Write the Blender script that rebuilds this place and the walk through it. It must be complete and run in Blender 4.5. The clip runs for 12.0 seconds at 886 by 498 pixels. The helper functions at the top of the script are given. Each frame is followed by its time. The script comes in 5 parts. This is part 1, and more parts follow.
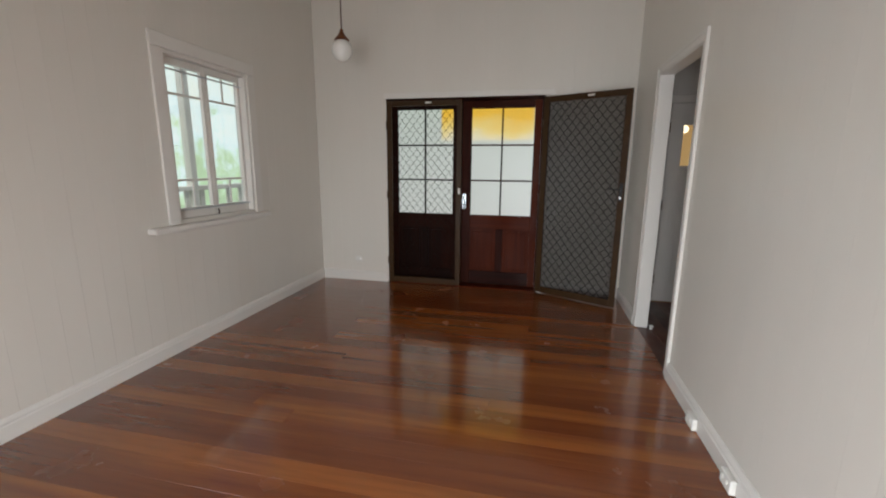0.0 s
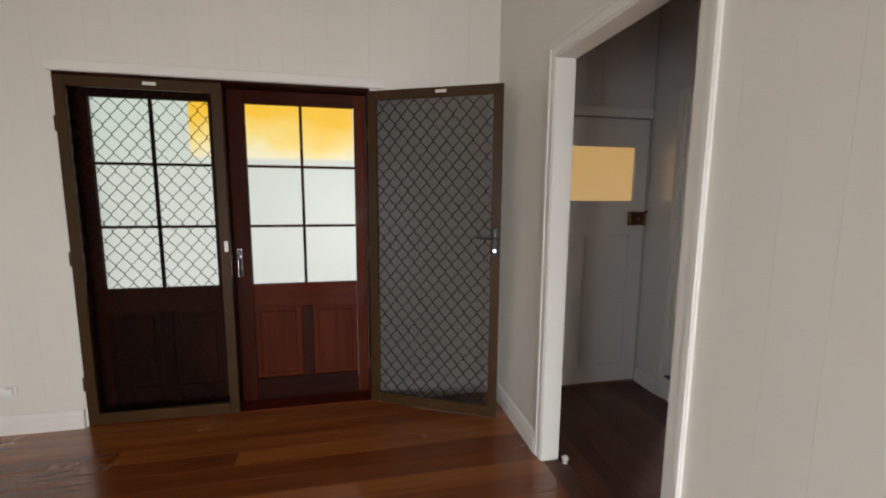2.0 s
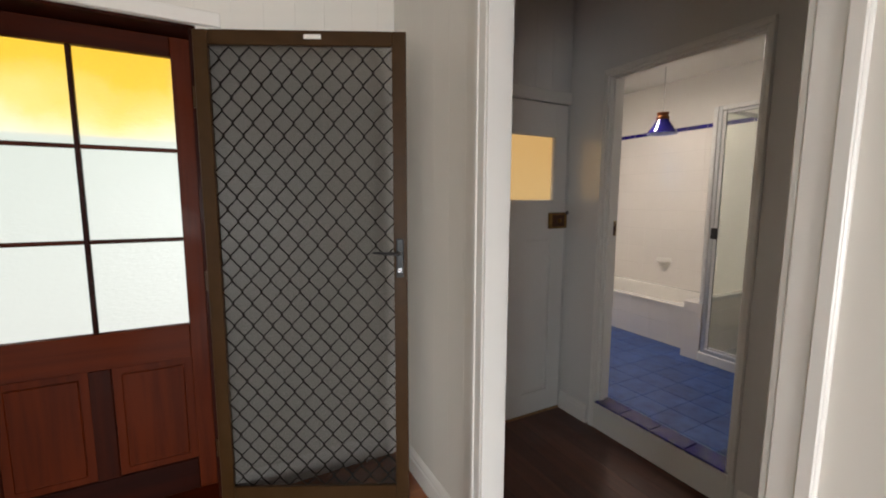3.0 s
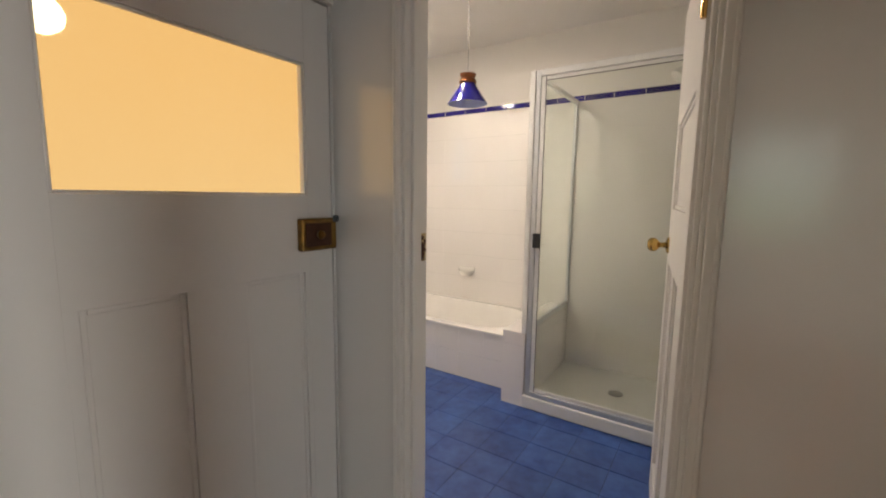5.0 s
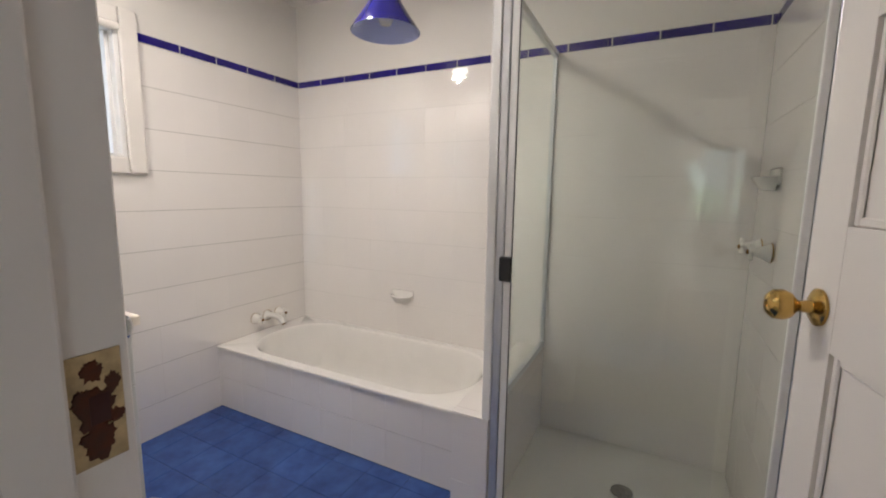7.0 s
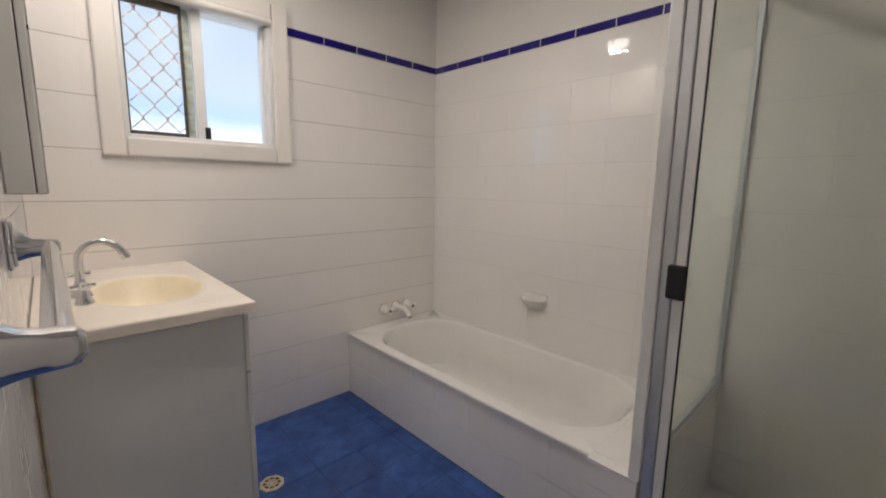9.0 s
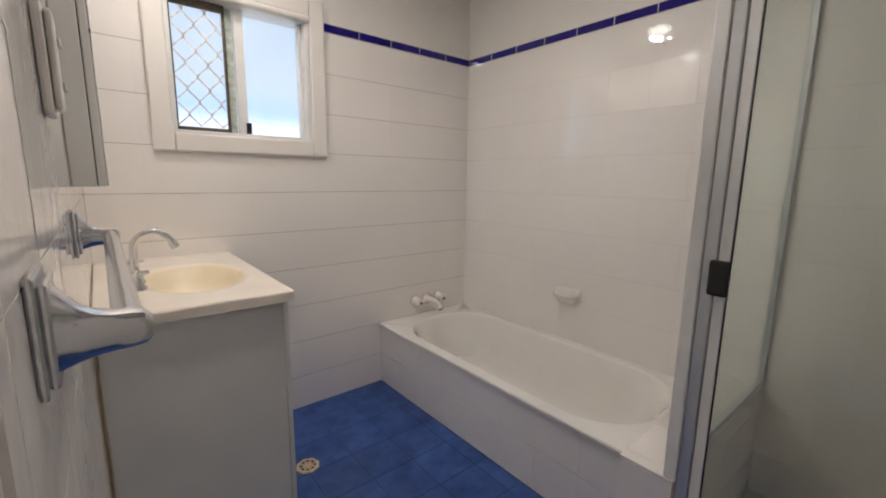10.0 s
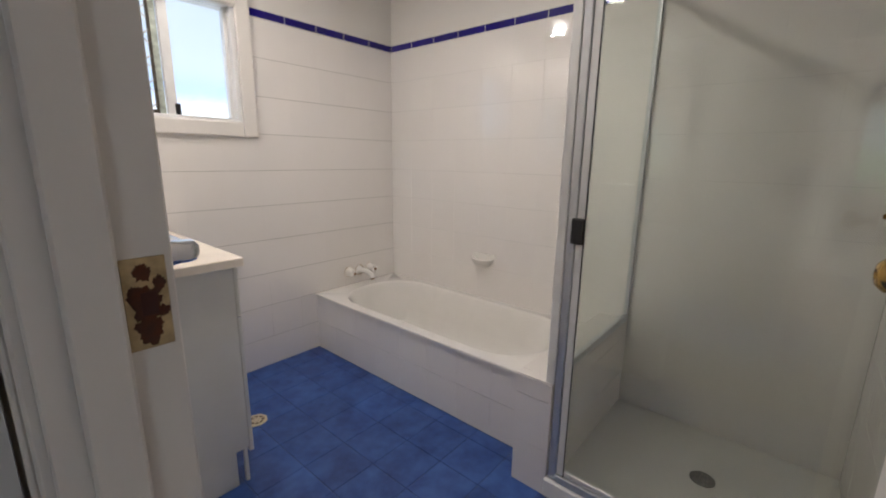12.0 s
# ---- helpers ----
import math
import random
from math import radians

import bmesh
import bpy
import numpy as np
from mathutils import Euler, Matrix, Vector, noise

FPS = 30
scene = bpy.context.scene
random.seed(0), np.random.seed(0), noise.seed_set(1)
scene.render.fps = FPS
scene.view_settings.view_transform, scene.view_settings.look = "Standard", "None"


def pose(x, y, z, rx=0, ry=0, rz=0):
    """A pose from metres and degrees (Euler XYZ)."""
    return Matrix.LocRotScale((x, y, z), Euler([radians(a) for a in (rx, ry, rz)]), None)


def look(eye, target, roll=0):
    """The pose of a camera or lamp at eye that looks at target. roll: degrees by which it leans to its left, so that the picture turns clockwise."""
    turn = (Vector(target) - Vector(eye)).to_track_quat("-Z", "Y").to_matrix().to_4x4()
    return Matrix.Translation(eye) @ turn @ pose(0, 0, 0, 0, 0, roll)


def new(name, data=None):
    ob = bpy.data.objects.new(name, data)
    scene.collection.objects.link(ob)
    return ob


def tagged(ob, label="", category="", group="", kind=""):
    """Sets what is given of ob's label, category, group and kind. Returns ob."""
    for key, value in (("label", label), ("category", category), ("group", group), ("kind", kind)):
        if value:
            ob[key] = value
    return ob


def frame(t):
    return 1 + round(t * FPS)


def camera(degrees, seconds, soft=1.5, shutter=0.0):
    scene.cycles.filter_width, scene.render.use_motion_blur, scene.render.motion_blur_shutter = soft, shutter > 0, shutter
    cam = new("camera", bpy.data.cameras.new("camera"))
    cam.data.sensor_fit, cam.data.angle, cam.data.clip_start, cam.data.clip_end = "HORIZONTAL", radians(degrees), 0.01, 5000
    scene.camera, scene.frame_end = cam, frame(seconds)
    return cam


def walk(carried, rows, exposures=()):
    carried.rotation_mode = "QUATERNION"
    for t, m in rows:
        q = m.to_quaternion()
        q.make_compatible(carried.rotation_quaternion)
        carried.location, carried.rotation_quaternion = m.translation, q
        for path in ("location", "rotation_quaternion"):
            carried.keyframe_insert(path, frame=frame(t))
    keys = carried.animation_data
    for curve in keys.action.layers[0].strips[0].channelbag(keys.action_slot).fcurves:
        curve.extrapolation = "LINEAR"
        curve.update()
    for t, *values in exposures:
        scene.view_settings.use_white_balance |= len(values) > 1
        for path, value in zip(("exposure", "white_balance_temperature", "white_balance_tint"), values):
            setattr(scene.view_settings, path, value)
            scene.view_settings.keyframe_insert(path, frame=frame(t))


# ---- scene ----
cam = camera(93.8, 12.0, soft=2.0)
PATH = [
    (0, (0.524, -0.071, 1.461), (0.099, 1.844, 1.07), 0.5),
    (0.5, (0.455, 0.44, 1.485), (0.201, 2.39, 1.121), 0.4),
    (1, (0.385, 0.933, 1.512), (0.335, 2.906, 1.186), 0.4),
    (1.5, (0.416, 1.393, 1.53), (0.575, 3.364, 1.234), 0.4),
    (2, (0.478, 1.858, 1.523), (0.881, 3.8, 1.265), 0.4),
    (2.5, (0.506, 2.282, 1.484), (1.189, 4.147, 1.252), 0.2),
    (3, (0.633, 2.641, 1.494), (1.568, 4.393, 1.253), 0.2),
    (3.2, (0.712, 2.78, 1.487), (1.744, 4.476, 1.247), 0.2),
    (4.8, (1.537, 3.542, 1.482), (3.147, 4.703, 1.232), 0.6),
    (5, (1.693, 3.611, 1.483), (3.347, 4.707, 1.232), 0.7),
    (5.5, (2.007, 3.763, 1.488), (3.747, 4.714, 1.231), 0.7),
    (6, (2.266, 3.9, 1.464), (4.057, 4.751, 1.205), 0.8),
    (6.5, (2.48, 3.973, 1.481), (4.274, 4.814, 1.215), 0.8),
    (6.7, (2.564, 4.001, 1.491), (4.353, 4.855, 1.223), 0.8),
    (8.3, (2.866, 4.187, 1.486), (4.389, 5.451, 1.199), 0.9),
    (8.5, (2.884, 4.178, 1.477), (4.359, 5.496, 1.185), 0.8),
    (9, (2.914, 4.172, 1.458), (4.28, 5.601, 1.156), 0.9),
    (9.5, (2.913, 4.164, 1.464), (4.208, 5.654, 1.145), 0.9),
    (10, (2.902, 4.172, 1.457), (4.157, 5.693, 1.121), 0.8),
    (10.5, (2.901, 4.154, 1.46), (4.157, 5.668, 1.096), 0.8),
    (11, (2.863, 4.121, 1.431), (4.174, 5.58, 1.041), 0.6),
    (11.5, (2.805, 4.029, 1.427), (4.202, 5.399, 1.013), 0.7),
    (12, (2.714, 3.957, 1.459), (4.198, 5.228, 1.032), 0.8),
]
walk(cam, [(t, look(eye, target, roll)) for t, eye, target, roll in PATH],
     exposures=[(0.0, -0.33, 6600, 10), (1.5, -0.08, 6900, 10), (2.5, 0.22, 6650, 10), (3.2, 0.44, 6850, 10), (5.0, 0.88, 7150, 10), (5.5, 0.80, 6750, 10), (6.0, 0.82, 6400, 10),
                (6.7, 0.72, 6280, 10), (8.3, 0.16, 6330, 10), (9.5, 0.08, 6330, 10), (11.0, 0.14, 6300, 10), (12.0, 0.30, 6250, 10)])

# ---------------------------------------------------------------- world and light
world = bpy.data.worlds.new("world")
scene.world = world
world.use_nodes = True
wn = world.node_tree.nodes
sky = wn.new("ShaderNodeTexSky")
sky.sky_type = "NISHITA"
sky.sun_disc = False
sky.sun_elevation = radians(48)
sky.sun_rotation = radians(200)
wn["Background"].inputs["Strength"].default_value = 0.10
world.node_tree.links.new(sky.outputs["Color"], wn["Background"].inputs["Color"])

sun = new("sun", bpy.data.lights.new("sun", "SUN"))
sun.data.energy = 2.5
sun.data.angle = radians(0.6)
sun.data.color = (1.0, 0.94, 0.86)
sun.matrix_world = look((0, 0, 20), (-6, 10, 0))


def opening_light(name, eye, target, w, h, power, color, spread=180):
    """Daylight area lamp for one added opening out of view."""
    ob = new(name, bpy.data.lights.new(name, "AREA"))
    ob.data.shape, ob.data.size, ob.data.size_y = "RECTANGLE", w, h
    ob.data.energy, ob.data.color, ob.data.spread = power, color, radians(spread)
    ob.matrix_world = look(eye, target)
    return ob


# Fill from behind the start; its rear opening is added and unseen.
opening_light("daylight_rear_window", (0.35, -1.86, 0.98), (0.10, 2, -0.55), 1.6, 1.6, 104, (0.90, 0.95, 1.0), 125)
# Bluish fill from the left rear, through an added opening out of view.
opening_light("daylight_verandah_door", (-2.253, -0.65, 0.98), (1.5, 0.75, 0.20), 1.5, 1.6, 29, (0.76, 0.88, 1.0), 125)


def ceiling_lamp(at, size, power):
    """The light of one round ceiling fitting."""
    ob = new("ceiling_lamp", bpy.data.lights.new("ceiling_lamp", "AREA"))
    ob.data.shape, ob.data.size = "DISK", size
    ob.data.energy, ob.data.color = power, (1.0, 0.895, 0.81)
    ob.matrix_world = look((*at, 2.622), (*at, 0))


# First lamp follows glints in the tiles; second is an added fill lamp.
LAMPS = [(3.20, 5.89), (3.70, 5.20)]
ceiling_lamp(LAMPS[0], 0.10, 5.5)
ceiling_lamp(LAMPS[1], 0.14, 9.0)

# ---------------------------------------------------------------- materials


def mat_new(name):
    m = bpy.data.materials.new(name)
    m.use_nodes = True
    nt = m.node_tree
    return m, nt, nt.nodes, nt.links, nt.nodes["Principled BSDF"]


def coords(nt, scale=(1, 1, 1), world_space=True):
    tc = nt.nodes.new("ShaderNodeNewGeometry" if world_space else "ShaderNodeTexCoord")
    mp = nt.nodes.new("ShaderNodeMapping")
    mp.inputs["Scale"].default_value = scale
    nt.links.new(tc.outputs["Position" if world_space else "Object"], mp.inputs["Vector"])
    return mp


def noise_node(nt, vec, scale, detail=4, rough=0.55):
    n = nt.nodes.new("ShaderNodeTexNoise")
    n.inputs["Scale"].default_value, n.inputs["Detail"].default_value = scale, detail
    n.inputs["Roughness"].default_value = rough
    nt.links.new(vec.outputs[0], n.inputs["Vector"])
    return n


def ramp(nt, src, stops):
    r = nt.nodes.new("ShaderNodeValToRGB")
    el = r.color_ramp.elements
    while len(el) < len(stops):
        el.new(0.5)
    for e, (p, c) in zip(el, stops):
        e.position, e.color = p, (*c, 1)
    nt.links.new(src, r.inputs["Fac"])
    return r


def bump(nt, bsdf, src, strength, dist=0.002):
    b = nt.nodes.new("ShaderNodeBump")
    b.inputs["Strength"].default_value, b.inputs["Distance"].default_value = strength, dist
    nt.links.new(src, b.inputs["Height"])
    nt.links.new(b.outputs["Normal"], bsdf.inputs["Normal"])
    return b


def mixed(nt, a, b, fac, mode="MIX"):
    m = nt.nodes.new("ShaderNodeMix")
    m.data_type, m.blend_type = "RGBA", mode
    if isinstance(fac, float):
        m.inputs[0].default_value = fac
    else:
        nt.links.new(fac, m.inputs[0])
    for k, v in ((6, a), (7, b)):
        if isinstance(v, tuple):
            m.inputs[k].default_value = (*v, 1)
        else:
            nt.links.new(v, m.inputs[k])
    return m.outputs[2]


def paint(name, col, rough=0.4, grime=(0.82, 0.80, 0.76), wave=0.15, grain=60.0, stretch=(1, 1, 1)):
    """Brushed paint: a faint uneven tint, rubbed dull patches and brush relief."""
    m, nt, nd, ln, b = mat_new(name)
    v = coords(nt, stretch)
    big = noise_node(nt, v, 1.7, 5)
    fine = noise_node(nt, v, grain, 3)
    tint = ramp(nt, big.outputs["Fac"], [(0.1, tuple(c * g for c, g in zip(col, grime))), (0.9, col)])
    soft = mixed(nt, tint.outputs["Color"], col, 0.55)
    ln.new(soft, b.inputs["Base Color"])
    rr = ramp(nt, big.outputs["Fac"], [(0.1, (rough * 0.85,) * 3), (0.9, (min(1, rough * 1.15),) * 3)])
    ln.new(rr.outputs["Color"], b.inputs["Roughness"])
    bump(nt, b, fine.outputs["Fac"], wave, 0.001)
    return m


def boards(name, dark, mid, light, rough, axis="x", coat=0.0, spread=1.0, spec=0.5, fleck_mix=0.62):
    """Timber with grain along one axis, each board with a tone of its own."""
    m, nt, nd, ln, b = mat_new(name)
    sc = {"x": (1.2, 22, 22), "y": (22, 1.2, 22), "z": (22, 22, 1.2)}[axis]
    tc = nt.nodes.new("ShaderNodeNewGeometry")
    info = nt.nodes.new("ShaderNodeObjectInfo")
    shift = nt.nodes.new("ShaderNodeVectorMath")
    shift.operation = "MULTIPLY_ADD"
    ln.new(info.outputs["Random"], shift.inputs[0])
    shift.inputs[1].default_value = (31, 17, 23)
    ln.new(tc.outputs["Position"], shift.inputs[2])
    mp = nt.nodes.new("ShaderNodeMapping")
    mp.inputs["Scale"].default_value = sc
    ln.new(shift.outputs[0], mp.inputs["Vector"])
    g = noise_node(nt, mp, 1.6, 8, 0.62)
    g2 = noise_node(nt, mp, 0.35, 3)
    add = nt.nodes.new("ShaderNodeMath")
    add.operation = "MULTIPLY_ADD"
    ln.new(info.outputs["Random"], add.inputs[0])
    add.inputs[1].default_value = 0.62 * spread
    ln.new(g2.outputs["Fac"], add.inputs[2])
    tone = ramp(nt, add.outputs[0], [(0.42, dark), (0.75, mid), (1.05 if spread > 1 else 1.0, light)])
    fleck = ramp(nt, g.outputs["Fac"], [(0.30, (0.42, 0.36, 0.32)), (0.55, (1, 1, 1))])
    ln.new(mixed(nt, tone.outputs["Color"], fleck.outputs["Color"], fleck_mix, "MULTIPLY"), b.inputs["Base Color"])
    wear = noise_node(nt, coords(nt), 2.6, 6)
    rr = ramp(nt, wear.outputs["Fac"], [(0.35, (rough * 0.75,) * 3), (0.7, (min(1, rough * 1.5),) * 3)])
    ln.new(rr.outputs["Color"], b.inputs["Roughness"])
    b.inputs["Coat Weight"].default_value = coat
    b.inputs["Coat Roughness"].default_value = 0.10
    b.inputs["Specular IOR Level"].default_value = spec
    bump(nt, b, g.outputs["Fac"], 0.10, 0.0015)
    return m


def plain(name, col, rough=0.4, metal=0.0, vary=0.12, scale=14.0, relief=0.08, coat=0.0):
    m, nt, nd, ln, b = mat_new(name)
    n = noise_node(nt, coords(nt), scale, 5)
    r = ramp(nt, n.outputs["Fac"], [(0.3, tuple(c * (1 - vary) for c in col)), (0.7, tuple(min(1, c * (1 + vary * 0.5)) for c in col))])
    ln.new(r.outputs["Color"], b.inputs["Base Color"])
    rr = ramp(nt, n.outputs["Fac"], [(0.3, (rough * 0.8,) * 3), (0.7, (min(1, rough * 1.3),) * 3)])
    ln.new(rr.outputs["Color"], b.inputs["Roughness"])
    b.inputs["Metallic"].default_value = metal
    b.inputs["Coat Weight"].default_value = coat
    if relief:
        bump(nt, b, n.outputs["Fac"], relief, 0.0008)
    return m


def glaze(name, col, dark, rough, blotch, relief, rand=0.06, coat=0.0, ior=1.5):
    """Glazed tile: each tile a little lighter or darker, with a slightly wavy glaze."""
    m, nt, nd, ln, b = mat_new(name)
    v = coords(nt)
    n = noise_node(nt, v, blotch, 5, 0.6)
    w = noise_node(nt, v, 13.0, 2)
    info = nt.nodes.new("ShaderNodeObjectInfo")
    base = ramp(nt, n.outputs["Fac"], [(0.32, dark), (0.68, col)])
    own = ramp(nt, info.outputs["Random"], [(0.0, (1 - rand,) * 3), (1.0, (1, 1, 1))])
    ln.new(mixed(nt, base.outputs["Color"], own.outputs["Color"], 1.0, "MULTIPLY"), b.inputs["Base Color"])
    b.inputs["Roughness"].default_value = rough
    b.inputs["IOR"].default_value = ior
    b.inputs["Coat Weight"].default_value = coat
    bump(nt, b, w.outputs["Fac"], relief, 0.004)
    return m


def clear_glass(name, tint, rough=0.0, ior=1.45):
    m, nt, nd, ln, b = mat_new(name)
    b.inputs["Base Color"].default_value = (*tint, 1)
    b.inputs["Transmission Weight"].default_value = 1.0
    b.inputs["Roughness"].default_value = rough
    b.inputs["IOR"].default_value = ior
    return m


def sheet_glass(name, tint, gloss=0.06):
    """Thin clear pane: lets light straight through and mirrors a little."""
    m, nt, nd, ln, b = mat_new(name)
    nd.remove(b)
    tr = nd.new("ShaderNodeBsdfTransparent")
    tr.inputs["Color"].default_value = (*tint, 1)
    gl = nd.new("ShaderNodeBsdfGlossy")
    gl.inputs["Roughness"].default_value = 0.02
    gl.inputs["Color"].default_value = (1, 1, 1, 1)
    lw = nd.new("ShaderNodeLayerWeight")
    lw.inputs["Blend"].default_value = 0.5
    pw = nd.new("ShaderNodeMath")
    pw.operation = "POWER"
    ln.new(lw.outputs["Facing"], pw.inputs[0])
    pw.inputs[1].default_value = 4.0
    ad = nd.new("ShaderNodeMath")
    ad.operation = "MULTIPLY_ADD"
    ln.new(pw.outputs[0], ad.inputs[0])
    ad.inputs[1].default_value, ad.inputs[2].default_value = 0.55, 0.035
    mx = nd.new("ShaderNodeMixShader")
    ln.new(ad.outputs[0], mx.inputs[0])
    ln.new(tr.outputs[0], mx.inputs[1])
    ln.new(gl.outputs[0], mx.inputs[2])
    ln.new(mx.outputs[0], nd["Material Output"].inputs["Surface"])
    return m


def obscure_glass(name, tint, rough=0.35, scale=45.0):
    """Patterned obscure glass: bends and blurs what lies behind."""
    m, nt, nd, ln, b = mat_new(name)
    b.inputs["Base Color"].default_value = (*tint, 1)
    b.inputs["Transmission Weight"].default_value = 1.0
    b.inputs["Roughness"].default_value = rough
    b.inputs["IOR"].default_value = 1.25
    n = noise_node(nt, coords(nt, (1, 1, 2.2)), scale, 3)
    bump(nt, b, n.outputs["Fac"], 0.35, 0.004)
    return m


def glow(name, stops, axis, lo, hi, strength, blotch=0.0, spots=None):
    """Bright outdoors behind a pane: colours along one axis of the plane, with soft blotches."""
    m, nt, nd, ln, b = mat_new(name)
    nd.remove(b)
    geo = nd.new("ShaderNodeNewGeometry")
    sep = nd.new("ShaderNodeSeparateXYZ")
    ln.new(geo.outputs["Position"], sep.inputs[0])
    mr = nd.new("ShaderNodeMapRange")
    mr.inputs["From Min"].default_value, mr.inputs["From Max"].default_value = lo, hi
    ln.new(sep.outputs[axis], mr.inputs["Value"])
    src = mr.outputs[0]
    if blotch:
        n = noise_node(nt, coords(nt), spots or 1.5, 6, 0.6)
        add = nd.new("ShaderNodeMath")
        add.operation = "MULTIPLY_ADD"
        sub = nd.new("ShaderNodeMath")
        sub.operation = "SUBTRACT"
        ln.new(n.outputs["Fac"], sub.inputs[0])
        sub.inputs[1].default_value = 0.5
        ln.new(sub.outputs[0], add.inputs[0])
        add.inputs[1].default_value = blotch
        ln.new(src, add.inputs[2])
        src = add.outputs[0]
    r = ramp(nt, src, stops)
    em = nd.new("ShaderNodeEmission")
    em.inputs["Strength"].default_value = strength
    ln.new(r.outputs["Color"], em.inputs["Color"])
    ln.new(em.outputs[0], nd["Material Output"].inputs["Surface"])
    return m


M_WALL = paint("white_wall_paint", (0.76, 0.722, 0.665), 0.34, wave=0.10, stretch=(1, 1, 0.25))
M_CORE = paint("wall_core_plaster", (0.66, 0.63, 0.59), 0.6)
M_TRIM = paint("white_trim_enamel", (0.80, 0.77, 0.73), 0.36, wave=0.12)
M_CEIL = paint("ceiling_paint", (0.82, 0.80, 0.765), 0.7)
M_HALL = paint("hall_wall_paint", (0.76, 0.73, 0.70), 0.15, wave=0.04, stretch=(1, 1, 0.25))
for key, val in (("Coat Weight", 1.0), ("Coat Roughness", 0.20), ("Coat IOR", 1.8)):
    M_HALL.node_tree.nodes["Principled BSDF"].inputs[key].default_value = val
M_DOORW = paint("white_door_enamel", (0.80, 0.77, 0.74), 0.38, wave=0.14)
M_FLOOR = boards("polished_floor_boards", (0.145, 0.033, 0.007), (0.190, 0.048, 0.010), (0.29, 0.088, 0.018), 0.20, "x", 0.70, 0.8, 0.5, 0.34)
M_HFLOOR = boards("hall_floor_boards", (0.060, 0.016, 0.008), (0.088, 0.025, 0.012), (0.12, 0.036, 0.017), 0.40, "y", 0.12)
M_GAP = plain("dark_board_gap", (0.02, 0.010, 0.006), 0.8)
M_TIMBER = boards("stained_door_timber", (0.017, 0.0022, 0.0006), (0.040, 0.0056, 0.0010), (0.078, 0.0115, 0.0019), 0.46, "z", 0.0, 1.0, 0.10)
M_TIMBERX = boards("stained_rail_timber", (0.017, 0.0022, 0.0006), (0.040, 0.0056, 0.0010), (0.078, 0.0115, 0.0019), 0.46, "x", 0.0, 1.0, 0.10)
# Stained door timber with the screen's shade darkened into its colour.
M_TIMBERSHADE = boards("shade_dark_timber", (0.008, 0.0018, 0.0009), (0.014, 0.0028, 0.0012), (0.022, 0.0045, 0.0016), 0.5, "z", 0.0, 1.0, 0.08)
M_BRONZE = plain("bronze_aluminium", (0.046, 0.021, 0.006), 0.42, 0.0, 0.2)
M_BRONZE.node_tree.nodes["Principled BSDF"].inputs["Specular IOR Level"].default_value = 0.22
M_GRILLE = plain("bronze_grille", (0.010, 0.007, 0.005), 0.70, 0.0, 0.2)
M_GRILLE.node_tree.nodes["Principled BSDF"].inputs["Specular IOR Level"].default_value = 0.12
M_STEEL = plain("chrome_plate", (0.72, 0.73, 0.75), 0.12, 1.0, 0.06, 30, 0.03)
M_DULL = plain("dull_aluminium", (0.60, 0.62, 0.64), 0.37, 0.75, 0.06, 24, 0.01)
M_WALU = plain("white_aluminium", (0.76, 0.76, 0.75), 0.37, 0.0, 0.06)
M_BRASS = plain("polished_brass", (0.58, 0.38, 0.12), 0.16, 1.0, 0.18, 40, 0.05)
M_OLDBRASS = plain("tarnished_brass", (0.22, 0.115, 0.028), 0.36, 0.9, 0.6, 26, 0.25)
M_LOCKFACE = plain("dark_lock_face", (0.060, 0.020, 0.008), 0.40, 0.7, 0.5, 30, 0.2)
M_RUST = plain("rust", (0.085, 0.026, 0.010), 0.85, 0.0, 0.5, 60, 0.5)
M_BLACK = plain("black_plastic", (0.012, 0.012, 0.013), 0.35, 0.0, 0.2)
# Near-black colour painted for the shade in gaps and holes.
M_GAPSHADE = plain("gap_shade", (0.05, 0.014, 0.010), 0.7)
M_PORC = plain("white_enamel_bath", (0.82, 0.80, 0.76), 0.10, 0.0, 0.03, 6, 0.02, 0.4)
M_CERAM = plain("white_ceramic", (0.84, 0.82, 0.78), 0.12, 0.0, 0.04, 8, 0.03)
M_PLAST = plain("white_plastic", (0.76, 0.74, 0.69), 0.35, 0.0, 0.06)
M_TOP = plain("cream_vanity_top", (0.86, 0.79, 0.685), 0.16, 0.0, 0.05, 5, 0.02)
M_BASIN = plain("yellowed_basin", (0.87, 0.765, 0.57), 0.36, 0.0, 0.10, 6, 0.02)
M_LAMIN = plain("white_laminate", (0.72, 0.72, 0.68), 0.35, 0.0, 0.05, 6, 0.03)
M_TILE = glaze("white_wall_tile", (0.86, 0.825, 0.79), (0.845, 0.81, 0.775), 0.022, 3.0, 0.20, 0.02, 0.0, 2.05)
M_BLUE = glaze("cobalt_border_tile", (0.018, 0.010, 0.22), (0.010, 0.006, 0.15), 0.08, 8.0, 0.12, 0.25)
M_BFLOOR = glaze("blue_floor_tile", (0.050, 0.125, 0.40), (0.014, 0.048, 0.205), 0.34, 9.0, 0.10, 0.22)
M_GROUT = plain("pale_grout", (0.40, 0.38, 0.345), 0.85, 0.0, 0.2, 40, 0.2)
M_BGROUT = plain("dark_floor_grout", (0.030, 0.055, 0.14), 0.85, 0.0, 0.3, 40, 0.2)
M_TRAY = plain("shower_tray", (0.78, 0.77, 0.72), 0.20, 0.0, 0.08, 4, 0.05)
M_SHGLASS = sheet_glass("shower_glass", (0.968, 0.985, 0.968))
M_OBSC = obscure_glass("obscure_door_glass", (0.97, 0.98, 0.97), 0.30)
